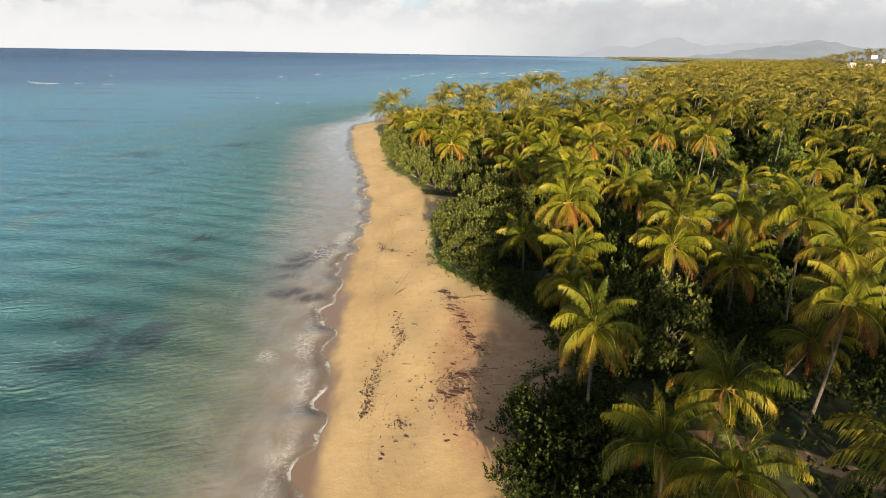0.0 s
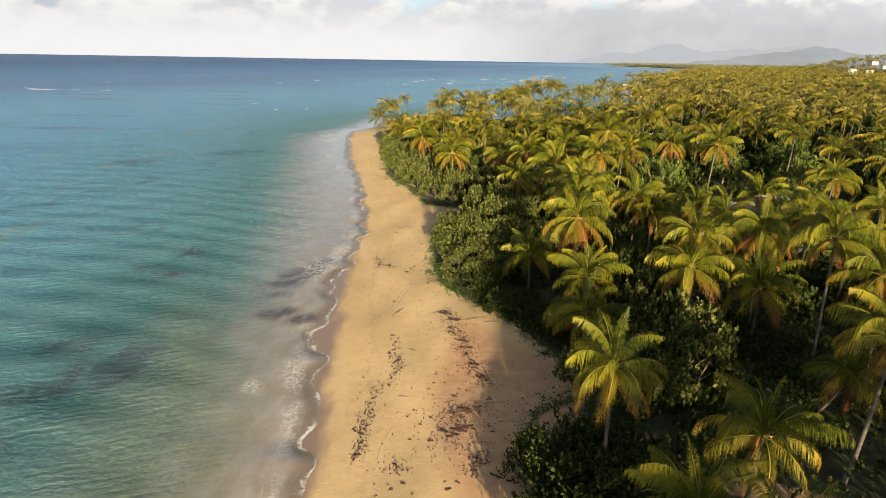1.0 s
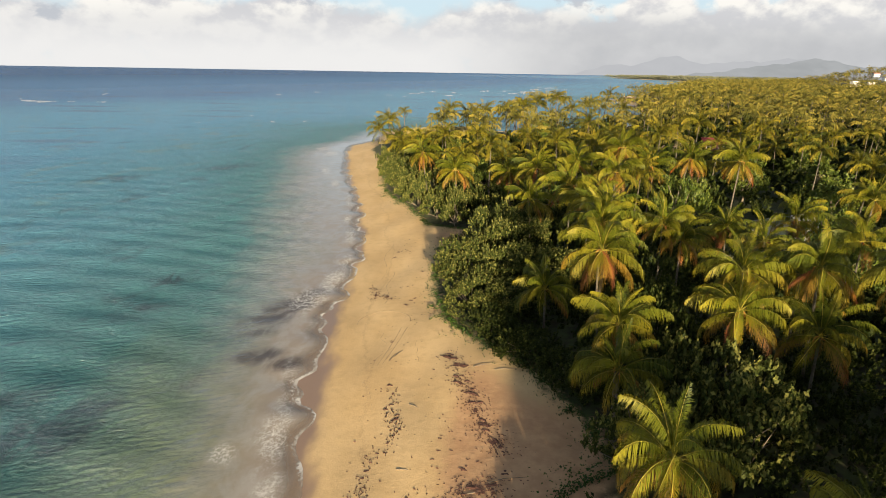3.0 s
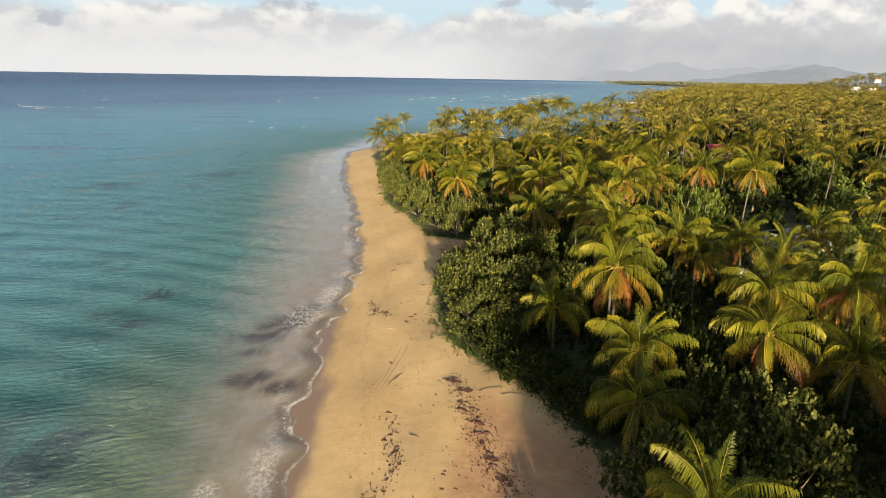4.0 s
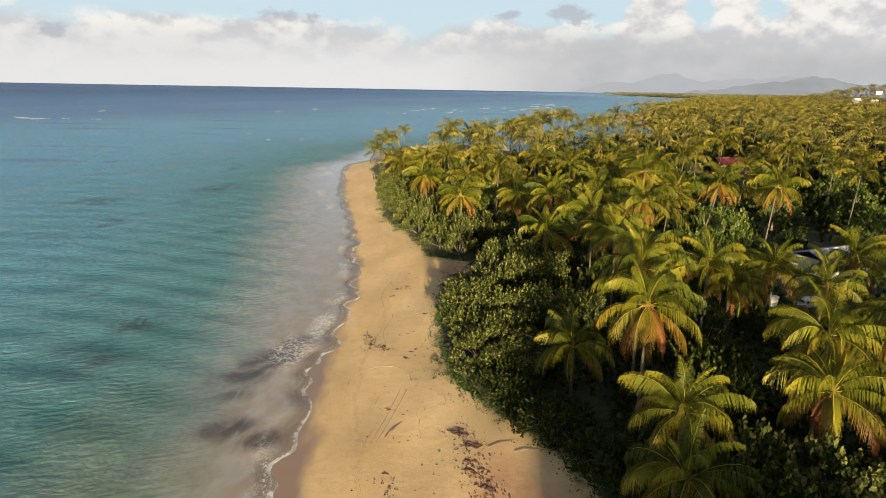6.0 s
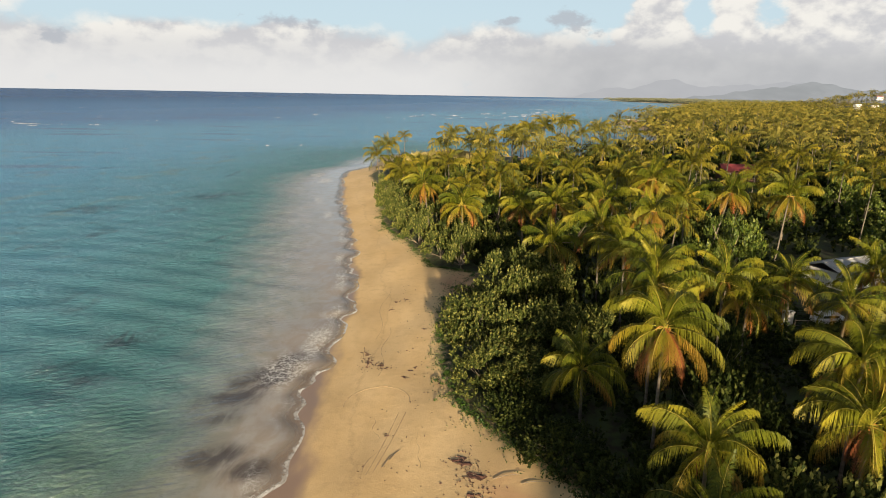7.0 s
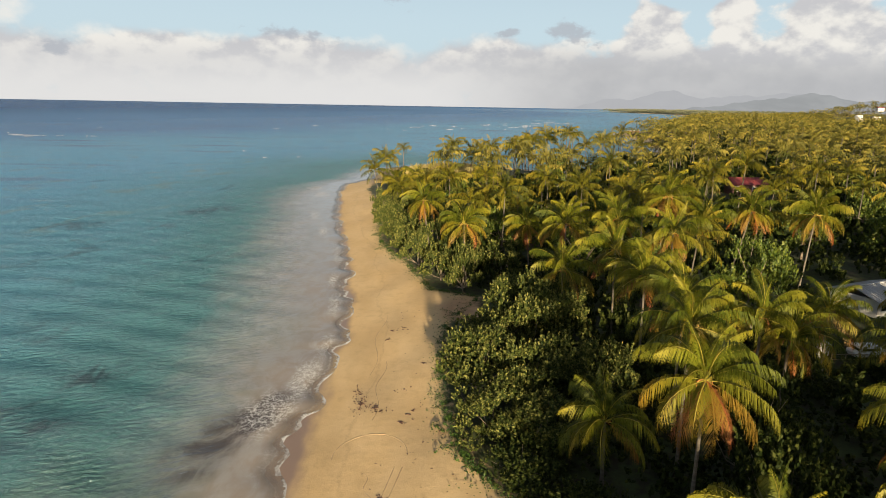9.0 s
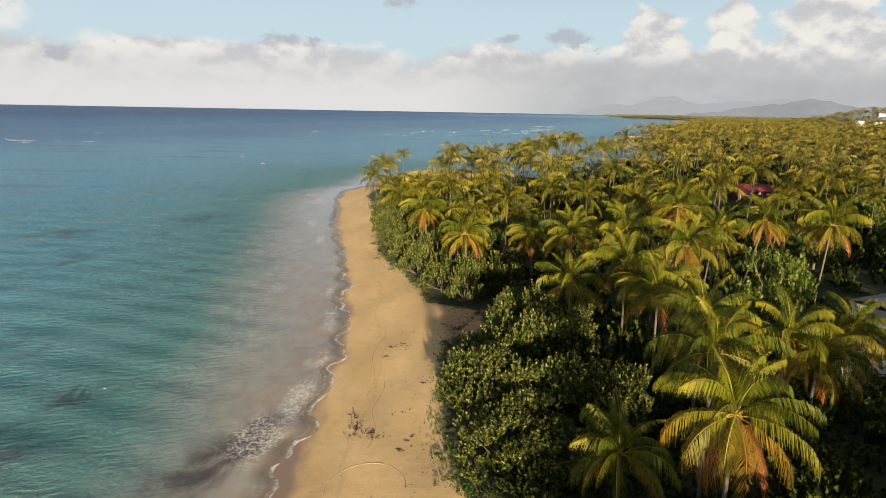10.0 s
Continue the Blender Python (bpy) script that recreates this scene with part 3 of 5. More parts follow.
def frond_arrays(r, length, start, droop, pairs, leaflet=0.95, width=0.085, hang=0.55, rib=True):
    """A feather frond from the origin along +x: start is its first slope in degrees, droop how far it bends down."""
    seg = 8
    s = np.linspace(0, 1, seg)
    ang = np.radians(start - droop * s ** 1.45)
    step = length / (seg - 1)
    x = np.concatenate([[0], np.cumsum(np.cos(ang[:-1]) * step)])
    z = np.concatenate([[0], np.cumsum(np.sin(ang[:-1]) * step)])
    sway = r.uniform(-0.12, 0.12) * length * s ** 2
    line = np.stack([x, sway, z], -1)
    # the midrib, three-sided
    rad = 0.050 * (1 - 0.80 * s) * length / 4.2
    ring = np.array([[0, -1, 0.3], [0, 1, 0.3], [0, 0, -1.0]])
    v = (line[:, None] + ring[None] * rad[:, None, None]).reshape(-1, 3)
    f = [(3 * i + k, 3 * i + (k + 1) % 3, 3 * i + 3 + (k + 1) % 3, 3 * i + 3 + k) for i in range(seg - 1) for k in range(3)]
    chunks = [(v, np.array(f), np.full(3 * seg, 2.0))] if rib else []
    t = np.linspace(0.14, 1.0, pairs)
    t = np.repeat(t, 2) + r.uniform(-0.008, 0.008, 2 * pairs)
    side = np.tile([1.0, -1.0], pairs)
    base = np.stack([np.interp(t, s, line[:, k]) for k in range(3)], -1)
    a = np.interp(t, s, ang)
    tang = np.stack([np.cos(a), 0 * a, np.sin(a)], -1)
    up = np.stack([-np.sin(a), 0 * a, np.cos(a)], -1)
    fwd = np.radians(np.interp(t, [0.1, 0.6, 1], [34, 48, 76]) + r.uniform(-9, 9, len(t)))
    turn = np.radians(r.uniform(-55, 55)) * t ** 1.5  # old fronds twist on their midrib
    lateral = np.array([0, 1, 0])[None] * np.cos(turn)[:, None] + up * np.sin(turn)[:, None]
    ln = leaflet * np.clip(np.sin(np.pi * (0.12 + 0.80 * t)), 0.12, 1) ** 0.7 * length / 4.2 * r.uniform(0.72, 1.12, len(t))
    out = tang * np.sin(fwd)[:, None] + lateral * (side * np.cos(fwd))[:, None]
    lift = r.uniform(0.05, 0.30, len(t))[:, None]
    half = base + (out + up * lift) * (ln * 0.5)[:, None]
    tip = base + out * (ln * 0.92)[:, None] + np.array([0, 0, -1.0])[None] * (ln * hang * r.uniform(0.7, 1.3, len(t)))[:, None]
    w = tang * (width * length / 4.2 * 0.5)
    q = np.stack([base, half + w, tip, half - w], 1).reshape(-1, 3)
    n = len(t)
    fq = np.arange(4 * n).reshape(n, 4)
    chunks.append((q, fq, np.repeat(t, 4)))
    return join_arrays(chunks)


# slope, bend, leaflet hang, and the share of the length, for a frond from the spear to the skirt
AGES = {"spear": (84, 34, 0.30, 0.95), "high": (66, 92, 0.70, 1.12), "level": (40, 104, 0.90, 1.14), "low": (8, 84, 1.00, 1.06), "skirt": (-26, 56, 0.95, 0.98), "dead": (-52, 34, 0.8, 0.88)}
FRONDS = {}
for age, (start, droop, hang, share) in AGES.items():
    mat = {"low": FROND_LOW, "skirt": FROND_OLD, "dead": FROND_DEAD}.get(age, FROND)
    for k in range(4):
        v, f, al = frond_arrays(rng, 4.2 * share, start + rng.uniform(-14, 14), droop + rng.uniform(-18, 18), 92, hang=hang, width=0.050, leaflet=0.86)
        FRONDS[age, k] = mesh_from("frond_" + age, v, f, mat, False, {"along": al})


def crown_arrays(r, count, pairs, width, rib=True, leaflet=0.78):
    """A whole crown in one mesh, its heart at the origin."""
    chunks = []
    for i in range(count):
        u = i / count
        age = "spear" if u < 0.10 else "high" if u < 0.38 else "level" if u < 0.68 else "low" if u < 0.88 else "skirt"
        start, droop, hang, share = AGES[age]
        v, f, al = frond_arrays(r, 4.1 * share * r.uniform(0.85, 1.1), start + r.uniform(-15, 15), droop + r.uniform(-18, 18), pairs, hang=hang, width=width, leaflet=leaflet, rib=rib)
        a = i * 2.4 + r.uniform(-0.3, 0.3)
        c, sn = math.cos(a), math.sin(a)
        chunks.append((v @ np.array([[c, sn, 0], [-sn, c, 0], [0, 0, 1]]), f, np.clip(al, 0, 0.98) + int(r.integers(0, 16))))
    return join_arrays(chunks)


def tube_arrays(line, radii, sides=7):
    line, radii = np.asarray(line, float), np.asarray(radii, float)
    tang = np.gradient(line, axis=0)
    tang /= np.linalg.norm(tang, axis=1)[:, None]
    ref = np.array([0.31, 0.95, 0.07])
    u = np.cross(tang, ref)
    u /= np.linalg.norm(u, axis=1)[:, None]
    w = np.cross(tang, u)
    a = np.linspace(0, 2 * np.pi, sides, endpoint=False)
    v = (line[:, None] + radii[:, None, None] * (u[:, None] * np.cos(a)[None, :, None] + w[:, None] * np.sin(a)[None, :, None])).reshape(-1, 3)
    n = len(line)
    f = np.array([(sides * i + k, sides * i + (k + 1) % sides, sides * i + sides + (k + 1) % sides, sides * i + sides + k) for i in range(n - 1) for k in range(sides)])
    return v, f, np.repeat(np.linspace(0, 1, n), sides)


def trunk_line(top, bow, n=10):
    """A palm trunk from the origin to top that leaves the ground aslant and straightens."""
    s = np.linspace(0, 1, n)
    top = np.asarray(top, float)
    return np.stack([top[0] * s ** bow, top[1] * s ** bow, top[2] * s], -1)


def trunk_mesh(top, bow=0.75, thick=1.0, n=10, sides=7):
    s = np.linspace(0, 1, n)
    rad = thick * (0.085 + 0.045 * (1 - s) + 0.10 * np.clip(1 - s * 7, 0, 1) + 0.012 * (np.arange(n) % 2))
    v, f, al = tube_arrays(trunk_line(top, bow, n), rad, sides)
    return mesh_from("trunk", v, f, TRUNK, True)


def stalk_mesh():
    """A drooping flower stalk with a swollen end, from the heart of a crown."""
    line = [(0, 0, 0), (0.25, 0, 0.22), (0.55, 0, 0.20), (0.80, 0, -0.05), (0.90, 0, -0.40), (0.92, 0, -0.62)]
    v, f, al = tube_arrays(line, [0.03, 0.04, 0.06, 0.11, 0.13, 0.02], 6)
    return mesh_from("flower_stalk", v, f, FRUIT, True)


STALK = stalk_mesh()
PALMS = []  # x, y of every palm that stands


def palm(x, y, crown_z, size=1.0, lean=(0.0, 0.0), bow=0.75, old=2, dead=1, label="", fronds=21, r=rng):
    """A coconut palm, its heart above x, y; lean is where the foot stands from there."""
    bx, by = x + lean[0], y + lean[1]
    bz = land_z(bx, by) - 0.05
    ob = thing("coconut_palm", pose(bx, by, bz), label or "coconut palm with yellow-green feathery fronds and a thin grey trunk", "palm tree", "coconut palms of the beach grove")
    top = (-lean[0], -lean[1], crown_z - bz)
    part("trunk", trunk_mesh(top, bow, 0.9 + 0.2 * size * r.uniform(0.8, 1.2)), ob)
    kinds = ["spear"] * 2 + ["high"] * round(fronds * 0.27) + ["level"] * round(fronds * 0.34) + ["low"] * round(fronds * 0.30) + ["skirt"] * (old + 1) + ["dead"] * dead
    turn = r.uniform(0, 360)
    for i, age in enumerate(kinds):
        turn += 137.5 + r.uniform(-14, 14)
        s = size * r.uniform(0.88, 1.08)
        m = pose(*top, 0, r.uniform(-7, 7), turn) @ pose(0, 0, 0, r.uniform(-14, 14), 0, 0) @ Matrix.Scale(s, 4)
        part("frond", FRONDS[age, int(r.integers(4))], ob, m, "hanging dry brown frond" if age == "dead" else "drooping yellowed frond" if age == "skirt" else "")
    for k in range(2 if fronds > 18 else 0):
        part("flower_stalk", STALK, ob, pose(top[0], top[1], top[2] - 0.1, 0, 0, turn + k * 150) @ Matrix.Scale(size * 0.7, 4), "orange coconut flower stalk")
    PALMS.append((x, y))
    return ob


CROWNS = []
for k in range(6):
    v, f, al = crown_arrays(rng, 19, 22, 0.15, True, 0.98)
    CROWNS.append(mesh_from("crown", v, f, CROWN, False, {"along": al}))


def grove_palm(x, y, crown_z, size=1.0, lean=(0.0, 0.0), r=rng, label=""):
    """A palm further off, its crown in one piece."""
    bx, by = x + lean[0], y + lean[1]
    bz = land_z(bx, by) - 0.05
    ob = thing("coconut_palm", pose(bx, by, bz), label or "slender coconut palm standing in the dense grove", "palm tree", "coconut palms of the beach grove")
    top = (-lean[0], -lean[1], crown_z - bz)
    part("trunk", trunk_mesh(top, 0.8, 1.0, 7, 6), ob)
    part("crown", CROWNS[int(r.integers(6))], ob, pose(*top, r.uniform(-7, 7), r.uniform(-7, 7), r.uniform(0, 360)) @ Matrix.Scale(size, 4))
    PALMS.append((x, y))


def leaves_arrays(r, centres, normals, size, jitter=0.7, long=1.25):
    """Kite-shaped leaves at the centres, facing roughly along the normals."""
    n = len(centres)
    nn = normals + r.normal(0, jitter, (n, 3))
    nn /= np.linalg.norm(nn, axis=1)[:, None] + 1e-9
    t = np.cross(nn, r.normal(0, 1, (n, 3)))
    t /= np.linalg.norm(t, axis=1)[:, None] + 1e-9
    b = np.cross(nn, t)
    s = (size * r.uniform(0.65, 1.25, n))[:, None]
    v = np.stack([centres - t * s * long * 0.5, centres + b * s * 0.42 + nn * s * 0.12, centres + t * s * long * 0.5, centres - b * s * 0.42 + nn * s * 0.12], 1).reshape(-1, 3)
    return v, np.arange(4 * n).reshape(n, 4), np.zeros(4 * n)


def foliage_arrays(r, radius, height, clumps, leaves, size, low=0.12, shoot=0.75, per=11):
    """Leaves set in upright shoots over many uneven clumps that fill a dome standing on the ground."""
    u = r.uniform(0, 1, clumps)
    az = r.uniform(0, 2 * np.pi, clumps)
    up = r.uniform(low, 1.0, clumps)
    rad = np.sqrt(np.clip(1 - (up - 0.25) ** 2 * 1.5, 0.05, 1)) * np.where(u < 0.75, r.uniform(0.58, 1.10, clumps), r.uniform(0.1, 0.7, clumps))
    c = np.stack([np.cos(az) * rad * radius, np.sin(az) * rad * radius, up * height * r.uniform(0.65, 1.08, clumps)], -1)
    cr = r.uniform(0.12, 0.27, clumps) * min(radius, height)
    shoots = max(leaves // per, 1)
    k = r.integers(0, clumps, shoots)
    d = r.normal(0, 1, (shoots, 3))
    d[:, 2] = np.abs(d[:, 2]) * 0.9 - 0.3
    d /= np.linalg.norm(d, axis=1)[:, None]
    foot = c[k] + d * cr[k][:, None] * r.uniform(0.45, 1.0, shoots)[:, None]
    axis = d * 0.55 + np.array([0, 0, 0.75]) + r.normal(0, 0.22, (shoots, 3))
    axis /= np.linalg.norm(axis, axis=1)[:, None]
    t = np.tile(np.linspace(0.1, 1.0, per), shoots)
    a = np.repeat(axis, per, 0)
    side = np.cross(a, r.normal(0, 1, a.shape))
    side /= np.linalg.norm(side, axis=1)[:, None] + 1e-9
    p = np.repeat(foot, per, 0) + a * (shoot * t)[:, None] + side * (size * 0.45 * (1.15 - 0.6 * t))[:, None]
    p[:, 2] = np.maximum(p[:, 2], 0.05)
    v, f, _ = leaves_arrays(r, p, a * 0.5 + side * 0.8, size, 0.28, 1.5)
    return v, f, np.repeat(t, 4), c


def limbs_arrays(r, targets, fork, rad):
    """A stem that forks towards the targets."""
    chunks = [tube_arrays([(0, 0, -0.2), (0.05 * fork, 0, fork * 0.5), (0, 0, fork)], [rad * 1.3, rad, rad * 0.85], 6)]
    for c in targets:
        mid = (np.array([0, 0, fork]) + c) / 2 + r.normal(0, 0.12, 3) * np.linalg.norm(c) * 0.4
        chunks.append(tube_arrays([(0, 0, fork * 0.8), mid, c], [rad * 0.6, rad * 0.38, rad * 0.12], 5))
    return join_arrays(chunks)


def shrub_kind(kind, mat, radius, height, clumps, leaves, size, low=0.12, fork=0.5, rad=0.10):
    v, f, al, c = foliage_arrays(rng, radius, height, clumps, leaves, size, low)
    lv, lf, la = limbs_arrays(rng, c[:14], fork, rad)
    return mesh_from(kind + "_foliage", v, f, mat, False, {"along": al}), mesh_from(kind + "_branches", lv, lf, BARK, True)


BUSHES = [shrub_kind("bush", SEAGRAPE, 4.0, 5.6, 36, 13000, 0.18) for _ in range(4)]
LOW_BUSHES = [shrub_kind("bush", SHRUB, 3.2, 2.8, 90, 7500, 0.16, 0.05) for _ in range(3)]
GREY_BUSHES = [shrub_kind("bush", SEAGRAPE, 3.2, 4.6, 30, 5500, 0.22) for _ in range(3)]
# same build as GREY_BUSHES, its leaf colour darkened to stand for palm shade
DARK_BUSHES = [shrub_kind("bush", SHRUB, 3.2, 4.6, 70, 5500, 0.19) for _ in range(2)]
TREES = [shrub_kind("tree", BROADLEAF, 4.2, 8.0, 60, 8500, 0.21, 0.30, 3.0, 0.22) for _ in range(3)]


FAR_TREES = [shrub_kind("tree", BROADLEAF, 4.2, 8.6, 50, 4500, 0.30, 0.22, 3.0, 0.22) for _ in range(3)]


def bush(kinds, x, y, w=1.0, h=1.0, label="", category="bush", name="sea_grape_bush", group="bushes along the beach"):
    fol, br = kinds[int(rng.integers(len(kinds)))]
    ob = thing(name, pose(x, y, land_z(x, y) - 0.05, 0, 0, rng.uniform(0, 360)), label, category, group)
    s = Matrix.Diagonal((w, w, h, 1))
    part("stem", br, ob, s)
    part("foliage", fol, ob, s)
    return ob


# ---- palms near the beach, each in its own place ----
for x, y, z, size, lean, bow, old, dead in [
    (11.3, 37.2, 10.4, 0.90, (0.2, 0.6), 0.9, 7, 1), (20.0, 34.5, 7.3, 1.00, (0.3, 1.0), 0.8, 1, 0), (13.3, 27.6, 7.4, 0.95, (0.5, 0.6), 0.8, 1, 0),
    (15.6, 24.2, 8.2, 0.90, (0.4, 0.4), 0.8, 1, 0), (24.0, 57.0, 10.3, 0.98, (1.0, 1.0), 0.8, 3, 2), (36.5, 49.3, 12.5, 1.0, (1.2, 0.5), 0.8, 3, 1),
    (31.4, 40.3, 11.2, 0.98, (-3.6, -3.0), 0.55, 3, 3), (30.4, 56.2, 8.6, 1.0, (0.6, 0.8), 0.8, 2, 0), (31.5, 59.5, 13.3, 1.0, (0.8, 0.6), 0.8, 2, 1),
    (13.6, 54.6, 10.1, 0.84, (0.5, 0.6), 0.8, 1, 0), (34.6, 53.2, 14.6, 1.0, (0.6, 0.5), 0.8, 2, 1), (32.0, 44.4, 6.0, 0.85, (-1.6, 1.2), 0.7, 2, 3),
    (12.9, 51.4, 7.9, 0.90, (0.4, 0.5), 0.8, 1, 0), (26.1, 61.3, 12.3, 0.95, (0.5, 0.6), 0.8, 2, 0), (46.9, 89.6, 10.2, 1.0, (0.7, 0.6), 0.8, 3, 1),
    (38.0, 90.0, 8.9, 0.98, (0.8, 0.5), 0.8, 4, 2), (27.4, 78.3, 10.4, 0.95, (0.3, 0.7), 0.8, 2, 0), (33.8, 65.6, 10.8, 1.0, (0.4, 0.5), 0.8, 2, 1),
    (16.2, 71.5, 14.0, 0.95, (0.4, 0.4), 0.8, 1, 0), (11.0, 71.8, 6.6, 0.95, (0.2, 0.2), 0.8, 0, 0), (51.0, 115.0, 14.3, 1.12, (-0.6, 0.6), 0.8, 3, 0),
    (43.2, 117.2, 14.4, 0.95, (-2.6, 0.6), 0.85, 6, 1), (14.9, 65.6, 12.8, 1.02, (0.5, 0.9), 0.85, 5, 6), (25.3, 79.0, 12.0, 0.95, (0.4, 0.6), 0.8, 1, 0),
    (19.0, 79.7, 13.3, 0.98, (0.4, 0.6), 0.8, 1, 0), (19.4, 90.3, 12.2, 1.0, (0.5, 0.6), 0.8, 2, 1), (18.3, 97.2, 13.2, 1.0, (0.6, 0.6), 0.8, 2, 1),
    (12.8, 98.0, 10.6, 0.95, (0.6, 0.6), 0.8, 1, 0), (16.0, 112.8, 13.0, 1.0, (0.5, 0.6), 0.8, 2, 1), (21.5, 107.8, 14.6, 1.0, (0.6, 0.6), 0.8, 2, 0),
    (25.1, 98.7, 14.8, 0.95, (0.3, 0.6), 0.9, 4, 1), (31.7, 118.7, 16.0, 1.05, (-0.6, 0.6), 0.9, 6, 1), (36.0, 115.8, 13.2, 1.0, (0.5, 0.6), 0.8, 4, 0),
    (-3.7, 133.5, 12.6, 0.95, (1.6, 1.0), 0.8, 6, 1), (2.6, 120.5, 11.2, 1.0, (0.6, 0.6), 0.8, 3, 0), (12.7, 125.3, 10.2, 0.95, (0.8, 0.8), 0.8, 1, 4),
]:
    palm(x, y, z, size, lean, bow, old, dead, "coconut palm with rust-red dead fronds hanging under yellow ones" if dead > 4 else "coconut palm with golden drooping lower fronds" if old > 3 else "")

# ---- palms further along the point ----
for x, y, z, size, lean in [
    (24.1, 139.4, 14.3, 1.0, (0.5, 0.5)), (20.2, 151.6, 13.8, 1.0, (0.4, 0.5)), (57.0, 148.0, 18.0, 1.0, (-0.8, 0.6)), (43.0, 132.0, 17.0, 1.0, (-1.2, 0.6)), (72.0, 150.0, 16.6, 1.05, (0.5, 0.6)),
    (72.0, 256.0, 15.0, 1.0, (0, 0)), (40.6, 182.0, 15.0, 1.0, (0.5, 0)), (45.7, 229.0, 15.8, 1.0, (0.4, 0)), (60.0, 262.0, 16.4, 1.0, (0.3, 0)), (41.7, 236.0, 19.6, 0.9, (0.5, 0)),
    (-16.2, 205.0, 13.0, 1.1, (1.0, 0.5)), (-18.2, 195.0, 10.8, 1.15, (1.4, 0.5)), (-13.9, 250.0, 12.6, 0.72, (0.2, 0.2)), (-9.1, 163.0, 10.4, 1.0, (0.8, 0.4)), (-11.4, 180.0, 10.2, 1.05, (0.7, 0.4)),
    (-7.2, 195.0, 9.6, 1.0, (0.4, 0.3)), (3.1, 235.0, 14.6, 1.2, (0.5, 0.2)), (8.7, 225.0, 13.2, 1.2, (0.5, 0.2)), (15.5, 230.0, 14.6, 1.2, (0.4, 0.2)), (23.8, 235.0, 14.8, 1.2, (0.3, 0.2)),
    (30.3, 240.0, 15.9, 1.15, (0.4, 0.2)), (36.7, 250.0, 16.3, 1.15, (0.3, 0.2)), (-2.5, 148.0, 9.8, 0.95, (0.5, 0.5)), (4.5, 141.0, 11.0, 1.0, (0.4, 0.4)), (-4.0, 172.0, 10.4, 1.0, (0.5, 0.3)),
]:
    grove_palm(x, y, z, size, lean)

# unseen tall palms added behind the start; long shadows reach over the wood's edge
for x, y, z in [(17.5, 6.5, 15.0), (19.5, -5.0, 16.8), (15.5, -16.0, 15.6), (22.5, 3.0, 15.8), (24.0, -12.0, 17.0)]:
    grove_palm(x, y, z, 1.1, (0.4, 0.5))

CLEAR = [(62, 116, 9), (68, 142, 11), (50, 104, 6), (44, 84, 5), (50, 96, 6), (68, 186, 6), (73, 202, 8), (77, 214, 9), (94, 214, 12), (24, 36, 7), (45, 103, 11), (84, 197, 9), (55, 121, 6), (36, 100, 5), (56, 127, 7), (43, 94, 4), (72, 174, 8.5), (77, 183, 9), (82, 192, 9.5), (88, 203, 9), (92, 210, 10), (85, 200, 9), (66, 164, 7.5), (62, 155, 7), (52, 139, 4.5), (-12, 250, 22), (16, 43, 5)]  # open spots: houses, the path, clearings


def scatter_palms():
    """Fills the grove between the palms that have their own places."""
    r = np.random.default_rng(21)
    near, far = 0, []
    for x, y in np.stack([r.uniform(-30, 190, 9000), r.uniform(-70, 262, 9000)], -1):
        if y > 0 and x > 0.78 * y + 26 or y <= 0 and x > 60:
            continue
        gap = 9.5 if 20 < y < 95 else 6.8 if y < 20 else 8.2 if y < 150 else 9.0
        if y > 186 and x < -1 or y > 240 and x < 45:
            continue
        if y > 95 and noise.noise((x * 0.06, y * 0.045, 3.1)) < -0.12:
            continue
        if any((x - a) ** 2 + (y - b) ** 2 < c * c for a, b, c in CLEAR):
            continue
        if any((x - a) ** 2 + (y - b) ** 2 < gap * gap for a, b in PALMS):
            continue
        ve = float(signed(EDGE, np.array([x]), np.array([y]))[0])
        if ve < (5.0 if y < 8 else 5.0 if y < 125 else 7.0 if y < 190 else 3.5) or (8 < y < 128 and ve < 13) or (y < 31 and 4 < x < 19 and y > 14):
            continue
        if y < 14 and x < 15:
            continue
        # palms behind the start stay out of view, raised to cast longer shadows
        z = r.uniform(13, 17) if y < 6 else r.uniform(9, 13.5) if y < 120 else r.uniform(10, 15.5)
        lean = (r.uniform(-1.2, 1.4), r.uniform(-0.8, 1.0))
        if 24 < y < 105:
            palm(x, y, min(z, 11.5) if y < 75 else z, r.uniform(0.85, 1.0), lean, 0.8, int(r.integers(1, 4)), int(r.integers(0, 2)), "", 18, r)
        elif near < 190 and y < 175:
            near += 1
            grove_palm(x, y, z, r.uniform(0.85, 1.05), lean, r)
        else:
            far.append((x, y, z))
            PALMS.append((x, y))
    return far


far_spots = scatter_palms()
print("palms", len(PALMS), "joined", len(far_spots))


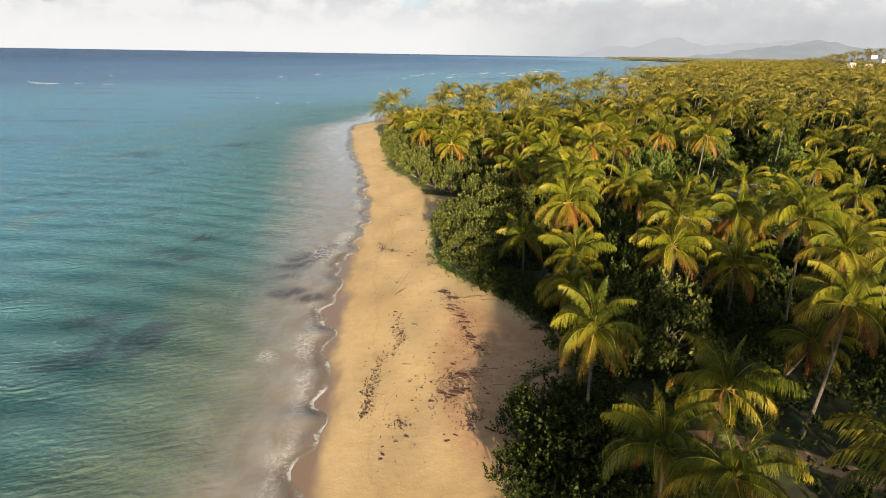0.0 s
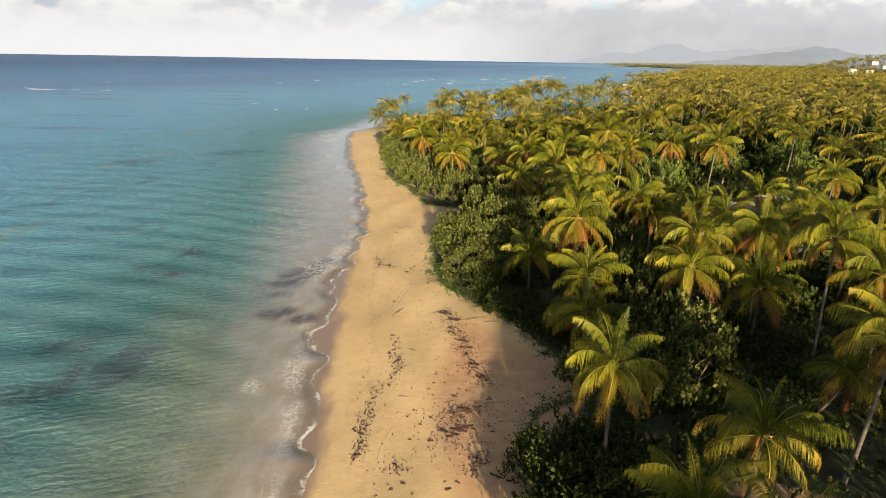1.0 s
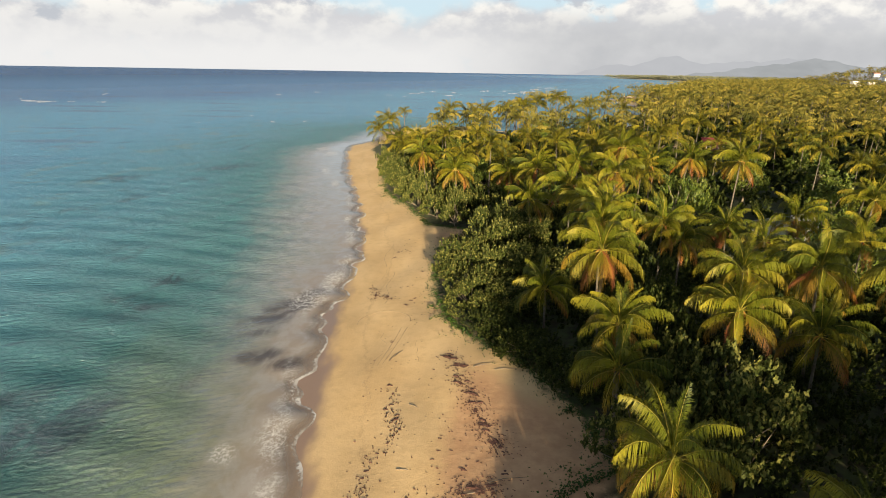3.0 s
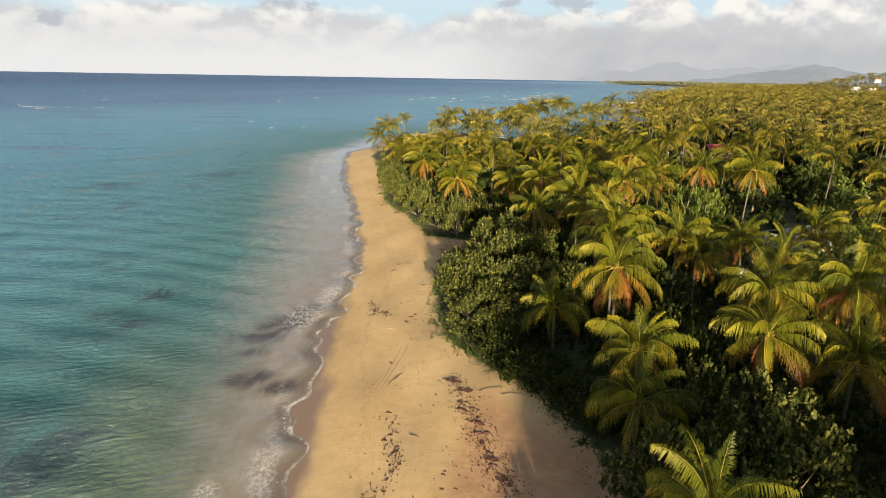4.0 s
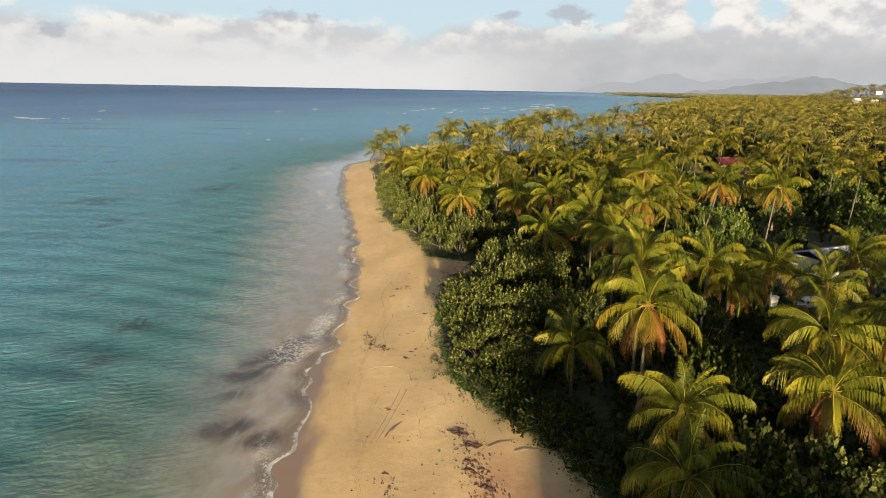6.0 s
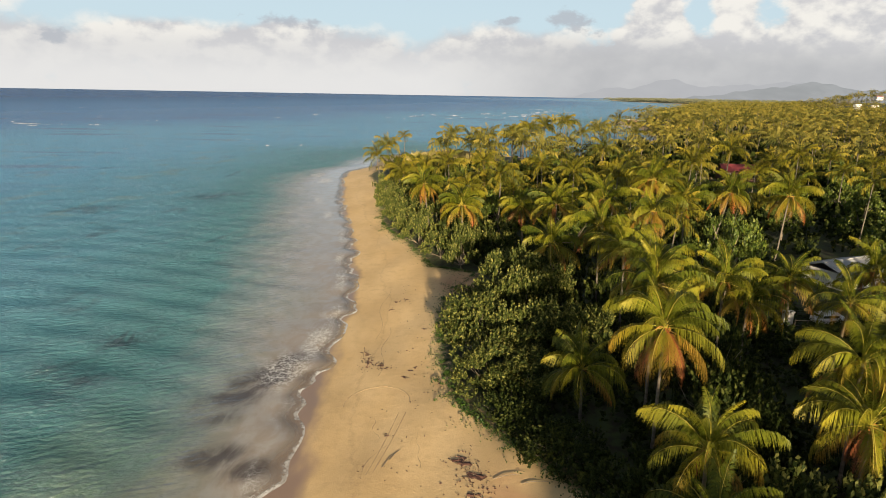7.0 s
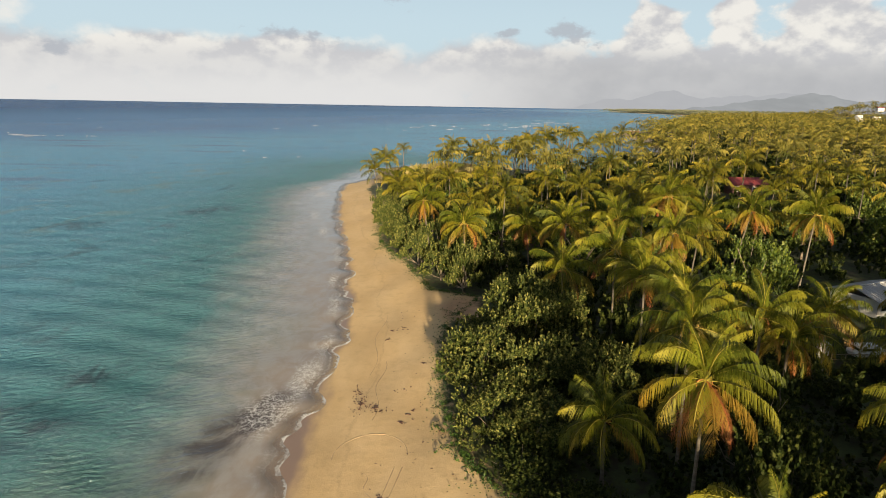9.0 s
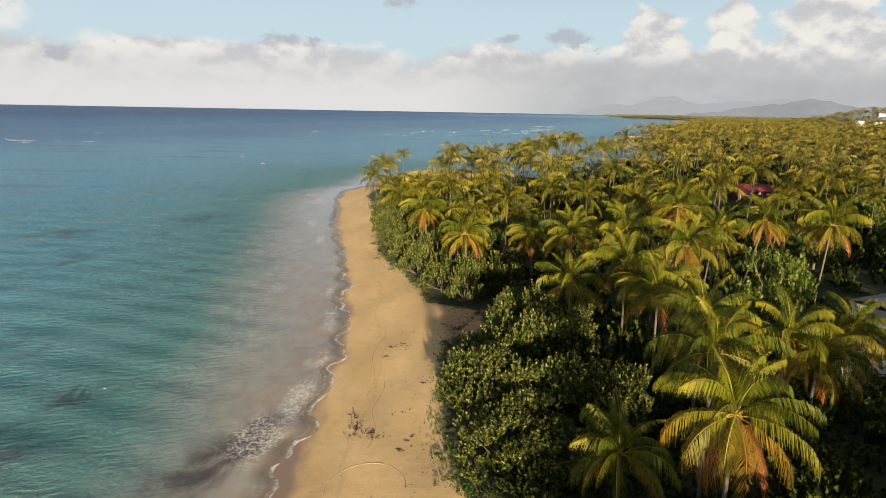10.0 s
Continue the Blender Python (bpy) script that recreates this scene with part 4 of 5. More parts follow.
def grove_mesh(name, spots, crowns, sides, thick, small, large):
    """Many far palms in one mesh: crowns on thin trunks."""
    r = np.random.default_rng(5)
    xs, ys, hs = (np.array(a) for a in zip(*spots))
    gz = land_height(xs, ys)
    leaf, wood = [], []
    for x, y, h, g in zip(xs, ys, hs, gz):
        v, f, al = crowns[int(r.integers(len(crowns)))]
        a, s = r.uniform(0, 6.28), r.uniform(small, large)
        c, sn = math.cos(a) * s, math.sin(a) * s
        leaf.append((v @ np.array([[c, sn, 0], [-sn, c, 0], [0, 0, s]]) + (x, y, g + h - 1.5), f, al))
        wood.append(tube_arrays([(x + r.uniform(-1, 1), y + 0.4, g), (x, y, g + h - 1.5)], [thick * 1.3, thick], sides))
    ob = thing(name, pose(0, 0, 0), "distant grove of coconut palms, dense and yellow-green", "palm grove", kind="stuff")
    for key, chunk, mat in (("crowns", leaf, GROVE), ("trunks", wood, TRUNK)):
        v, f, al = join_arrays(chunk)
        part(key, mesh_from(key, v, f, mat, False, {"along": al}), ob)["kind"] = "stuff"


def far_grove():
    r = np.random.default_rng(33)
    mids = [crown_arrays(r, 15, 8, 0.42, False, 1.0) for _ in range(6)]
    smalls = [crown_arrays(r, 10, 3, 0.95, False, 1.2) for _ in range(5)]
    spots = list(far_spots)
    n = 1500
    y = 262 + (480 - 262) * r.uniform(0, 1, n)
    x = r.uniform(0.10, 0.80, n) * (y - 20)
    keep = (signed(EDGE, x, y) > 3) & np.array([all((a - b) ** 2 + (c - d) ** 2 > e * e for b, d, e in CLEAR) for a, c in zip(x, y)])
    grid, picked = {}, []
    for a, b in zip(x[keep], y[keep]):
        cell = (int(a // 11.5), int(b // 11.5))
        if cell not in grid:
            grid[cell] = 1
            picked.append((a, b, r.uniform(9, 19)))
    grove_mesh("palm_grove", spots + picked, mids, 4, 0.12, 0.95, 1.25)
    n = 9000
    y = 480 + (1500 - 480) * r.uniform(0, 1, n) ** 1.3
    x = r.uniform(0.15, 0.84, n) * y
    keep = (signed(EDGE, x, y) > 4) & (np.hypot((x - 618) / 60, (y - 905) / 55) > 1) & (np.hypot(x - 419, y - 620) > 28) & (np.hypot(x - 198, y - 662) > 11)
    grid, picked = {}, []
    for a, b in zip(x[keep], y[keep]):
        cell = (int(a // 13.5), int(b // 13.5))
        if cell not in grid:
            grid[cell] = 1
            picked.append((a, b, r.uniform(8, 15)))
    print("far palms", len(picked))
    grove_mesh("palm_grove", picked, smalls, 3, 0.2, 1.1, 1.5)


far_grove()

# ---- bushes and trees ----
SEA_GRAPE = "rounded sea grape bush with thick olive leaves beside the sand"
for x, y, w, h in [(3.8, 79.0, 0.85, 0.80), (3.0, 86.5, 0.95, 1.1), (4.8, 93.5, 1.0, 1.0), (8.5, 84.0, 1.0, 1.15), (9.0, 95.5, 1.15, 1.55), (9.4, 103.5, 0.95, 1.2), (13.5, 101.5, 1.0, 1.2), (14.0, 84.5, 0.9, 1.1), (7.0, 77.0, 0.9, 0.75)]:
    bush(BUSHES, x, y, w, h, SEA_GRAPE)
for x, y, w, h in [(-0.6, 125.0, 0.95, 1.05), (4.2, 124.5, 1.1, 1.2), (8.8, 122.5, 1.0, 1.3), (-4.4, 133.0, 0.9, 1.45), (2.6, 119.0, 0.75, 1.45), (-1.0, 137.0, 1.1, 1.6), (-7.8, 146.0, 0.95, 1.25), (-4.0, 150.0, 1.1, 1.6), (-10.8, 155.0, 0.95, 1.25), (-7.0, 160.0, 1.1, 1.6), (-12.2, 165.0, 0.9, 1.25), (-9.0, 171.0, 1.1, 1.6), (-13.4, 176.0, 0.9, 1.25), (-10.5, 184.0, 1.1, 1.6), (-15.4, 188.0, 0.9, 1.2), (-12.0, 196.0, 1.1, 1.4), (4.0, 132.0, 1.1, 1.6), (2.0, 146.0, 1.1, 1.6)]:
    bush(GREY_BUSHES, x, y, w, h, "grey-green shoreline bush in front of the palms")
for x, y, w, h in [(8.8, 38.6, 1.1, 0.85), (12.5, 35.5, 1.1, 1.0), (9.0, 33.5, 1.2, 1.0), (7.0, 31.5, 1.0, 0.9), (12.6, 39.8, 0.95, 0.8), (10.5, 27.0, 1.1, 1.1), (16.5, 30.0, 1.0, 1.0)]:
    bush(LOW_BUSHES, x, y, w, h, "dense dark green bush spreading onto the sand", name="beach_bush")
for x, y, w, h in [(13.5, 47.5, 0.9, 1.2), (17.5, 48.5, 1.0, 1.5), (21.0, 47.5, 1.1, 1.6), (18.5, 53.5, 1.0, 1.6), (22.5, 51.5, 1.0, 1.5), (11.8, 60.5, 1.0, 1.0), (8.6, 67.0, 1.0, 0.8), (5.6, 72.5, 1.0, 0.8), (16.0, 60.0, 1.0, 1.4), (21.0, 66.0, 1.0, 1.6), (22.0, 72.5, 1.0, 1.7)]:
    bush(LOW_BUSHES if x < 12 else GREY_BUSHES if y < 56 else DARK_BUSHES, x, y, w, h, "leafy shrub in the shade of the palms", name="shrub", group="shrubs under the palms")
for x, y, w, h in [(36.4, 101.0, 0.95, 1.5), (27.0, 112.0, 0.9, 1.1), (48.0, 80.0, 0.9, 1.1), (8.0, 150.0, 1.0, 1.0), (15.0, 134.0, 1.0, 1.1), (10.5, 141.0, 0.9, 1.1), (58.0, 100.0, 1.0, 1.0), (31.0, 160.0, 1.1, 1.2), (64.0, 138.0, 1.0, 1.2), (14.0, 168.0, 1.1, 1.1), (90.0, 160.0, 1.2, 1.3)]:
    bush(TREES, x, y, w, h, "bushy broadleaf tree with bright green leaves among palms", "tree", "broadleaf_tree", "broadleaf trees in the grove")

for x, y, w, h in [(22.0, 126.0, 1.0, 1.0), (34.0, 141.0, 1.1, 1.1), (48.0, 150.0, 1.1, 1.15), (3.0, 158.0, 1.1, 1.0), (20.0, 180.0, 1.2, 1.1), (44.0, 172.0, 1.1, 1.2), (4.0, 186.0, 1.1, 1.0), (30.0, 202.0, 1.2, 1.2), (80.0, 140.0, 1.1, 1.2), (104.0, 184.0, 1.2, 1.3), (54.0, 208.0, 1.3, 1.2), (12.0, 208.0, 1.1, 1.1), (70.0, 118.0, 1.0, 1.1), (96.0, 132.0, 1.1, 1.2)]:
    bush(FAR_TREES, x, y, w, h, "bushy broadleaf tree with bright green leaves among palms", "tree", "broadleaf_tree", "broadleaf trees in the grove")

YARD = [(62, 116, 10), (53, 102, 7), (47, 94, 7), (58, 109, 6), (42, 90, 5), (66, 110, 7), (40, 84, 4)]  # mown ground in front of the house


def undergrowth():
    """Shrubs under the palms, too many to count."""
    r = np.random.default_rng(9)
    chunks = []
    kinds = [foliage_arrays(r, 2.6, 2.6, 18, 300, 0.32, 0.05)[:3] for _ in range(3)]
    fine = [foliage_arrays(r, 2.6, 2.6, 16, 520, 0.21, 0.05)[:3] for _ in range(3)]
    wide = [foliage_arrays(r, 4.0, 6.0, 34, 190, 0.70, 0.05, 0.7, 6)[:3] for _ in range(3)]
    pts = np.concatenate([np.stack([r.uniform(0, 130, 1050), r.uniform(24, 180, 1050)], -1), np.stack([r.uniform(8, 62, 420), r.uniform(40, 100, 420)], -1)])
    ve = signed(EDGE, pts[:, 0], pts[:, 1])
    gz = land_height(pts[:, 0], pts[:, 1])
    so = soil_and_shade_patches(pts[:, 0], pts[:, 1])
    n = 0
    for (x, y), e, g, so_ in zip(pts, ve, gz, so):
        if e < 3 or x > 0.8 * max(y, 0) + 24 or so_ > 0.45 or (y > 140 and r.random() < 0.4):
            continue
        if any((x - a) ** 2 + (y - b) ** 2 < (c * 0.8) ** 2 for a, b, c in CLEAR[:1] + CLEAR[8:9] + CLEAR[12:14] + CLEAR[-2:-1]):
            continue
        yard = any((x - a) ** 2 + (y - b) ** 2 < c * c for a, b, c in YARD)
        v, f, al = (fine if y < 62 and x < 45 or yard else kinds if y < 128 and x < 80 else wide)[n % 3]
        n += 1
        a, s = r.uniform(0, 6.28), r.uniform(0.6, 1.15)
        c, sn = math.cos(a) * s, math.sin(a) * s
        chunks.append((v @ np.array([[c, sn, 0], [-sn, c, 0], [0, 0, s * (r.uniform(0.15, 0.4) if yard else r.uniform(0.6, 1.3) if y < 95 else r.uniform(0.9, 2.0) if y < 128 else r.uniform(0.75, 1.30))]]) + (x, y, g - 0.1), f, al))
    far_kinds = [foliage_arrays(r, 4.4, 6.6, 24, 55, 1.5, 0.05, 0.9, 5)[:3] for _ in range(3)]
    y = 170 + 480 * r.uniform(0, 1, 1300) ** 1.2
    x = r.uniform(-0.08, 0.80, 1300) * y
    ok = (signed(EDGE, x, y) > 6) & ~((y > 228) & (x < 40))
    for px, py, g in zip(x[ok], y[ok], land_height(x[ok], y[ok])):
        if any((px - a) ** 2 + (py - b) ** 2 < (c * 0.9) ** 2 for a, b, c in CLEAR):
            continue
        v, f, al = far_kinds[n % 3]
        n += 1
        chunks.append((v * r.uniform(0.7, 1.35) + (px, py, g - 0.1), f, al))
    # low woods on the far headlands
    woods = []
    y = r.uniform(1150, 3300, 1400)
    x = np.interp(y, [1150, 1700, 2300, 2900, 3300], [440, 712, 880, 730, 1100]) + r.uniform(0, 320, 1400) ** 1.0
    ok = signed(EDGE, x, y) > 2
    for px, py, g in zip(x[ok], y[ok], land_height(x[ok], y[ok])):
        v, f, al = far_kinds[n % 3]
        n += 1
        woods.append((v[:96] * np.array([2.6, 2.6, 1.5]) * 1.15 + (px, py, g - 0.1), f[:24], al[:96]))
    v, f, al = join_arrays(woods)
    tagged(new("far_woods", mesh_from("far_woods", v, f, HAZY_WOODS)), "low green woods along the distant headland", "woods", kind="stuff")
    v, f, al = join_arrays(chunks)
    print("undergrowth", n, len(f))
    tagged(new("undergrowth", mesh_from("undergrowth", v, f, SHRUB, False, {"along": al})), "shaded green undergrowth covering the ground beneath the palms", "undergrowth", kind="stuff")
    # creeping vines over the sand's edge
    r2 = np.random.default_rng(12)
    k = 9000
    edge = np.array(EDGE[4:20], float)
    i, u = r2.integers(0, len(edge) - 1, k), r2.uniform(0, 1, (k, 1))
    runner = r2.integers(0, 46, k)  # each runner creeps out at its own slant
    reach = r2.uniform(0, 1, k) ** 1.6 * (0.6 + 1.9 * (np.sin(runner * 2.3) * 0.5 + 0.5) ** 2)
    slant = np.sin(runner * 5.1) * 0.9
    i = np.where(r2.uniform(0, 1, k) < 0.6, runner % (len(edge) - 1), i)
    u = np.where((r2.uniform(0, 1, (k, 1)) < 0.6), ((runner * 0.37) % 1.0)[:, None], u)
    p = edge[i] + u * (edge[i + 1] - edge[i]) + np.column_stack([0.9 - reach, slant * reach]) + r2.normal(0, 0.13, (k, 2))
    z = land_height(p[:, 0], p[:, 1]) + r2.uniform(0.03, 0.35, k)
    v, f, al = leaves_arrays(r2, np.column_stack([p, z]), np.tile([0, 0, 1.0], (k, 1)), 0.16)
    tagged(new("beach_vine", mesh_from("beach_vine", v, f, VINE)), "green creeping beach vines spilling over the sand edge", "vine", kind="stuff")
    # dry grass on the point
    k = 6000
    p = np.stack([r2.uniform(-26, 14, k), r2.uniform(244, 308, k)], -1)
    p = p[signed(EDGE, p[:, 0], p[:, 1]) > 0.5]
    z = land_height(p[:, 0], p[:, 1])
    b = np.column_stack([p, z])
    tip = b + r2.normal(0, 0.35, b.shape) + (0, 0, 1.1)
    w = np.array([0.28, 0.05, 0])
    v = np.stack([b - w, b + w, tip + w * 0.3, tip - w * 0.3], 1).reshape(-1, 3)
    tagged(new("dry_grass", mesh_from("dry_grass", v, np.arange(len(v)).reshape(-1, 4), GRASS)), "tall dry yellow grass on the sandy point", "grass", kind="stuff")


undergrowth()

# ---- far hills ----


def hill_ridge(name, mat, x0, x1, y, peaks, depth, label):
    """A far ridge: a strip of slopes whose crest follows the peaks."""
    xs = np.linspace(x0, x1, 90)
    crest = sum(h * np.exp(-((xs - c) / w) ** 2) for c, w, h in peaks) + 6 * np.sin(xs * 0.021) * np.sin(xs * 0.0053 + 1) + 4 * np.sin(xs * 0.047 + 2) + 3 * np.sin(xs * 0.011)
    fade = np.clip(np.minimum(xs - x0, x1 - xs) / 250, 0, 1)
    crest = np.maximum(crest, 4) * fade + 0.5
    rows = []
    for k, (dy, s) in enumerate([(-depth, 0.0), (-depth * 0.6, 0.38), (-depth * 0.25, 0.8), (0, 1.0), (depth * 0.4, 0.5)]):
        wob = 1 + 0.10 * np.sin(xs * 0.013 + k * 1.7)
        rows.append(np.stack([xs, np.full(90, y + dy), crest * s * wob - (2 if k == 0 else 0)], -1))
    v = np.concatenate(rows)
    i = (np.arange(4)[:, None] * 90 + np.arange(89)[None]).ravel()
    tagged(new(name, mesh_from(name, v, np.stack([i, i + 1, i + 91, i + 90], -1), mat, True)), label, "hills", kind="structure")


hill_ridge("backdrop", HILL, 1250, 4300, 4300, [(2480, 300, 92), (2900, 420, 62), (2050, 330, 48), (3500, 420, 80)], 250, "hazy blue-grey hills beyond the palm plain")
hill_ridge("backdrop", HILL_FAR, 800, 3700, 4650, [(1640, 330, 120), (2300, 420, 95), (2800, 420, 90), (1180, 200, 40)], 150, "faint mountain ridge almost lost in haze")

# ---- houses ----


def box_mesh(name, w, d, h, mat, at=(0, 0, 0), bevel=0.02):
    """A bevelled block whose foot is centred at the place."""
    bm = bmesh.new()
    bmesh.ops.create_cube(bm, size=1.0, matrix=Matrix.Translation((at[0], at[1], at[2] + h / 2)) @ Matrix.Diagonal((w, d, h, 1)))
    bmesh.ops.bevel(bm, geom=bm.edges[:], offset=min(bevel, w * 0.2, d * 0.2, h * 0.2), segments=1, affect="EDGES")
    me = bpy.data.meshes.new(name)
    bm.to_mesh(me)
    bm.free()
    me.materials.append(mat)
    return me


def slab_mesh(name, w, run, drop, thick, mat):
    """A roof slope that falls from the ridge at y = 0 towards -y."""
    bm = bmesh.new()
    m = Matrix.Rotation(math.atan2(drop, run), 4, "X")
    ln = math.hypot(run, drop)
    bmesh.ops.create_cube(bm, size=1.0, matrix=m @ Matrix.Translation((0, -ln / 2, 0)) @ Matrix.Diagonal((w, ln, thick, 1)))
    me = bpy.data.meshes.new(name)
    bm.to_mesh(me)
    bm.free()
    me.materials.append(mat)
    return me


def roof_slope(ob, w, run, drop, thick, mat, ribs, m):
    """One slope of a metal roof with its standing ribs."""
    slope = part("roof", slab_mesh("roof", w, run, drop, thick, mat), ob, m)
    ln = math.hypot(run, drop)
    rib = box_mesh("rib", 0.06, ln, thick * 0.7, mat, (0, -ln / 2, thick * 0.45), 0.01)
    for k in range(ribs):
        part("rib", rib, slope, Matrix.Rotation(math.atan2(drop, run), 4, "X") @ Matrix.Translation(((k + 0.5) / ribs * w - w / 2, 0, 0)))


def house(x, y, rot, w, d, h, rise, wall_mat, roof_mat, label, windows=3, flat=False, base=None, ribs=0):
    """A house of four walls with a door, windows with frames, and a pitched or flat roof."""
    z = (land_z(x, y) if base is None else base) - 0.1
    ob = thing("house", pose(x, y, z, 0, 0, rot), label, "house", "houses among the palms")
    t = 0.2
    part("wall", box_mesh("wall", w, t, h, wall_mat, (0, -d / 2 + t / 2, 0)), ob)
    part("wall", box_mesh("wall", w, t, h, wall_mat, (0, d / 2 - t / 2, 0)), ob)
    part("wall", box_mesh("wall", t, d - 2 * t, h, wall_mat, (-w / 2 + t / 2, 0, 0)), ob)
    part("wall", box_mesh("wall", t, d - 2 * t, h, wall_mat, (w / 2 - t / 2, 0, 0)), ob)
    step = w / (windows + 1)
    for k in range(windows + 1):
        px = (k + 0.5) * step - w / 2
        if k == windows // 2:
            part("door", box_mesh("door", min(1.0, step * 0.6), 0.08, min(2.05, h * 0.8), BARK, (px, -d / 2 - 0.02, 0.05)), ob)
            continue
        win = part("window", box_mesh("window", step * 0.55, 0.08, h * 0.40, PLASTER, (px, -d / 2 - 0.02, h * 0.36)), ob)
        part("pane", box_mesh("pane", step * 0.47, 0.06, h * 0.33, DARK_GLASS, (px, -d / 2 - 0.05, h * 0.395)), win)
    if flat:
        part("roof", box_mesh("roof", w + 0.6, d + 0.6, 0.28, roof_mat, (0, 0, h)), ob)
    else:
        run, drop = d / 2 + 0.7, rise * (d / 2 + 0.7) / (d / 2)
        roof_slope(ob, w + 1.0, run, drop, 0.09, roof_mat, ribs, pose(0, 0, h + rise))
        roof_slope(ob, w + 1.0, run, drop, 0.09, roof_mat, ribs, pose(0, 0, h + rise, 0, 0, 180))
        part("ridge_cap", box_mesh("ridge_cap", w + 1.0, 0.35, 0.10, roof_mat, (0, 0, h + rise)), ob)
    return ob


house(59.5, 112.5, 24, 9.5, 6.5, 2.4, 1.1, PLASTER, ROOF_GREY, "low white house with a grey metal gable roof", 3, ribs=18)
house(95.6, 223.5, -3, 10.5, 7.0, 4.0, 1.5, PLASTER_DARK, ROOF_RED, "house with a dark red metal roof deep in the grove", 3, ribs=14)
house(82.0, 228.0, 2, 14.0, 6.0, 4.2, 0.6, PLASTER_BROWN, PLASTER_BROWN, "long brownish flat-roofed building behind the palms", 5, True)
house(198.0, 668.0, 0, 11.0, 7.0, 2.4, 1.0, PLASTER_DARK, PLASTER, "white flat-roofed pavilion at the edge of the bay", 5, True)
pillar = thing("gate_pillar", pose(41.0, 94.2, land_z(41.0, 94.2)), "square white gate pillar beside a wire fence", "pillar")
part("post", box_mesh("post", 1.1, 0.6, 1.7, PLASTER), pillar)
part("cap", box_mesh("cap", 1.25, 0.75, 0.12, PLASTER, (0, 0, 1.7)), pillar)
fence = thing("fence", pose(41.0, 92.6, land_z(43, 92.6)), "dark low rail fence in front of the parked car", "fence")
for k in range(6):
    part("post", box_mesh("post", 0.09, 0.09, 1.25, BARK, (k * 1.5, -0.05 * k, 0)), fence)
for z in (0.55, 1.15):
    part("rail", box_mesh("rail", 7.6, 0.05, 0.07, BARK, (3.75, -0.12, z)), fence)


def car(x, y, rot):
    """A small white estate car: body, cabin, side and rear windows, wheels."""
    ob = thing("car", pose(x, y, land_z(x, y), 0, 0, rot), "white car parked behind the fence under the palms", "car")
    part("body", box_mesh("body", 4.1, 1.7, 0.62, CAR_WHITE, (0, 0, 0.32), 0.14), ob)
    cabin = part("cabin", box_mesh("cabin", 2.6, 1.52, 0.62, CAR_WHITE, (-0.35, 0, 0.90), 0.18), ob)
    part("window", box_mesh("window", 2.1, 1.56, 0.34, DARK_GLASS, (-0.35, 0, 1.02), 0.05), cabin)
    part("windscreen", box_mesh("windscreen", 2.64, 1.30, 0.34, DARK_GLASS, (-0.35, 0, 1.02), 0.05), cabin)
    for wx in (-1.3, 1.3):
        for wy in (-0.78, 0.78):
            v, f, al = tube_arrays([(wx, wy - 0.1, 0.32), (wx, wy - 0.06, 0.32), (wx, wy + 0.06, 0.32), (wx, wy + 0.1, 0.32)], [0.22, 0.32, 0.32, 0.22], 12)
            wheel = part("wheel", mesh_from("wheel", v, f, TYRE), ob)
            v, f, al = tube_arrays([(wx, wy - 0.11, 0.32), (wx, wy, 0.32), (wx, wy + 0.11, 0.32)], [0.02, 0.2, 0.02], 10)
            part("rim", mesh_from("rim", v, f, ROOF_GREY), wheel)


CAR_WHITE = surface("car_paint", (0.66, 0.66, 0.65), (0.74, 0.74, 0.73), 0.5, 0.3, 0.02)
TYRE = surface("tyre_rubber", (0.02, 0.02, 0.02), (0.035, 0.035, 0.035), 4.0, 0.8)
car(46.6, 95.0, 6)
# shrubs added on the sun side to shade and half hide the car
for x, y, w, h in [(45.8, 90.6, 0.55, 0.42), (42.4, 90.2, 0.5, 0.40), (48.6, 91.2, 0.6, 0.5), (44.2, 88.6, 0.6, 0.45)]:
    bush(DARK_BUSHES, x, y, w, h, "leafy shrub in front of the low fence", name="shrub", group="shrubs under the palms")
hr = np.random.default_rng(4)
for x, y, w, d, h in [(552, 905, 16, 10, 6), (572, 902, 12, 9, 5), (566, 930, 14, 9, 6), (596, 905, 18, 10, 6), (612, 955, 13, 9, 7), (630, 930, 14, 9, 6), (585, 870, 12, 9, 5), (408, 622, 15, 9, 6), (424, 640, 14, 9, 6), (398, 655, 10, 8, 5), (650, 960, 14, 10, 6)]:
    house(x + (38 if y > 800 else 14), y, hr.uniform(-20, 20), w * 0.7, d * 0.7, h * 0.75, 1.2, PLASTER, PLASTER if hr.random() < 0.7 else ROOF_RED, "white villa on the wooded hillside", 4, hr.random() < 0.6)

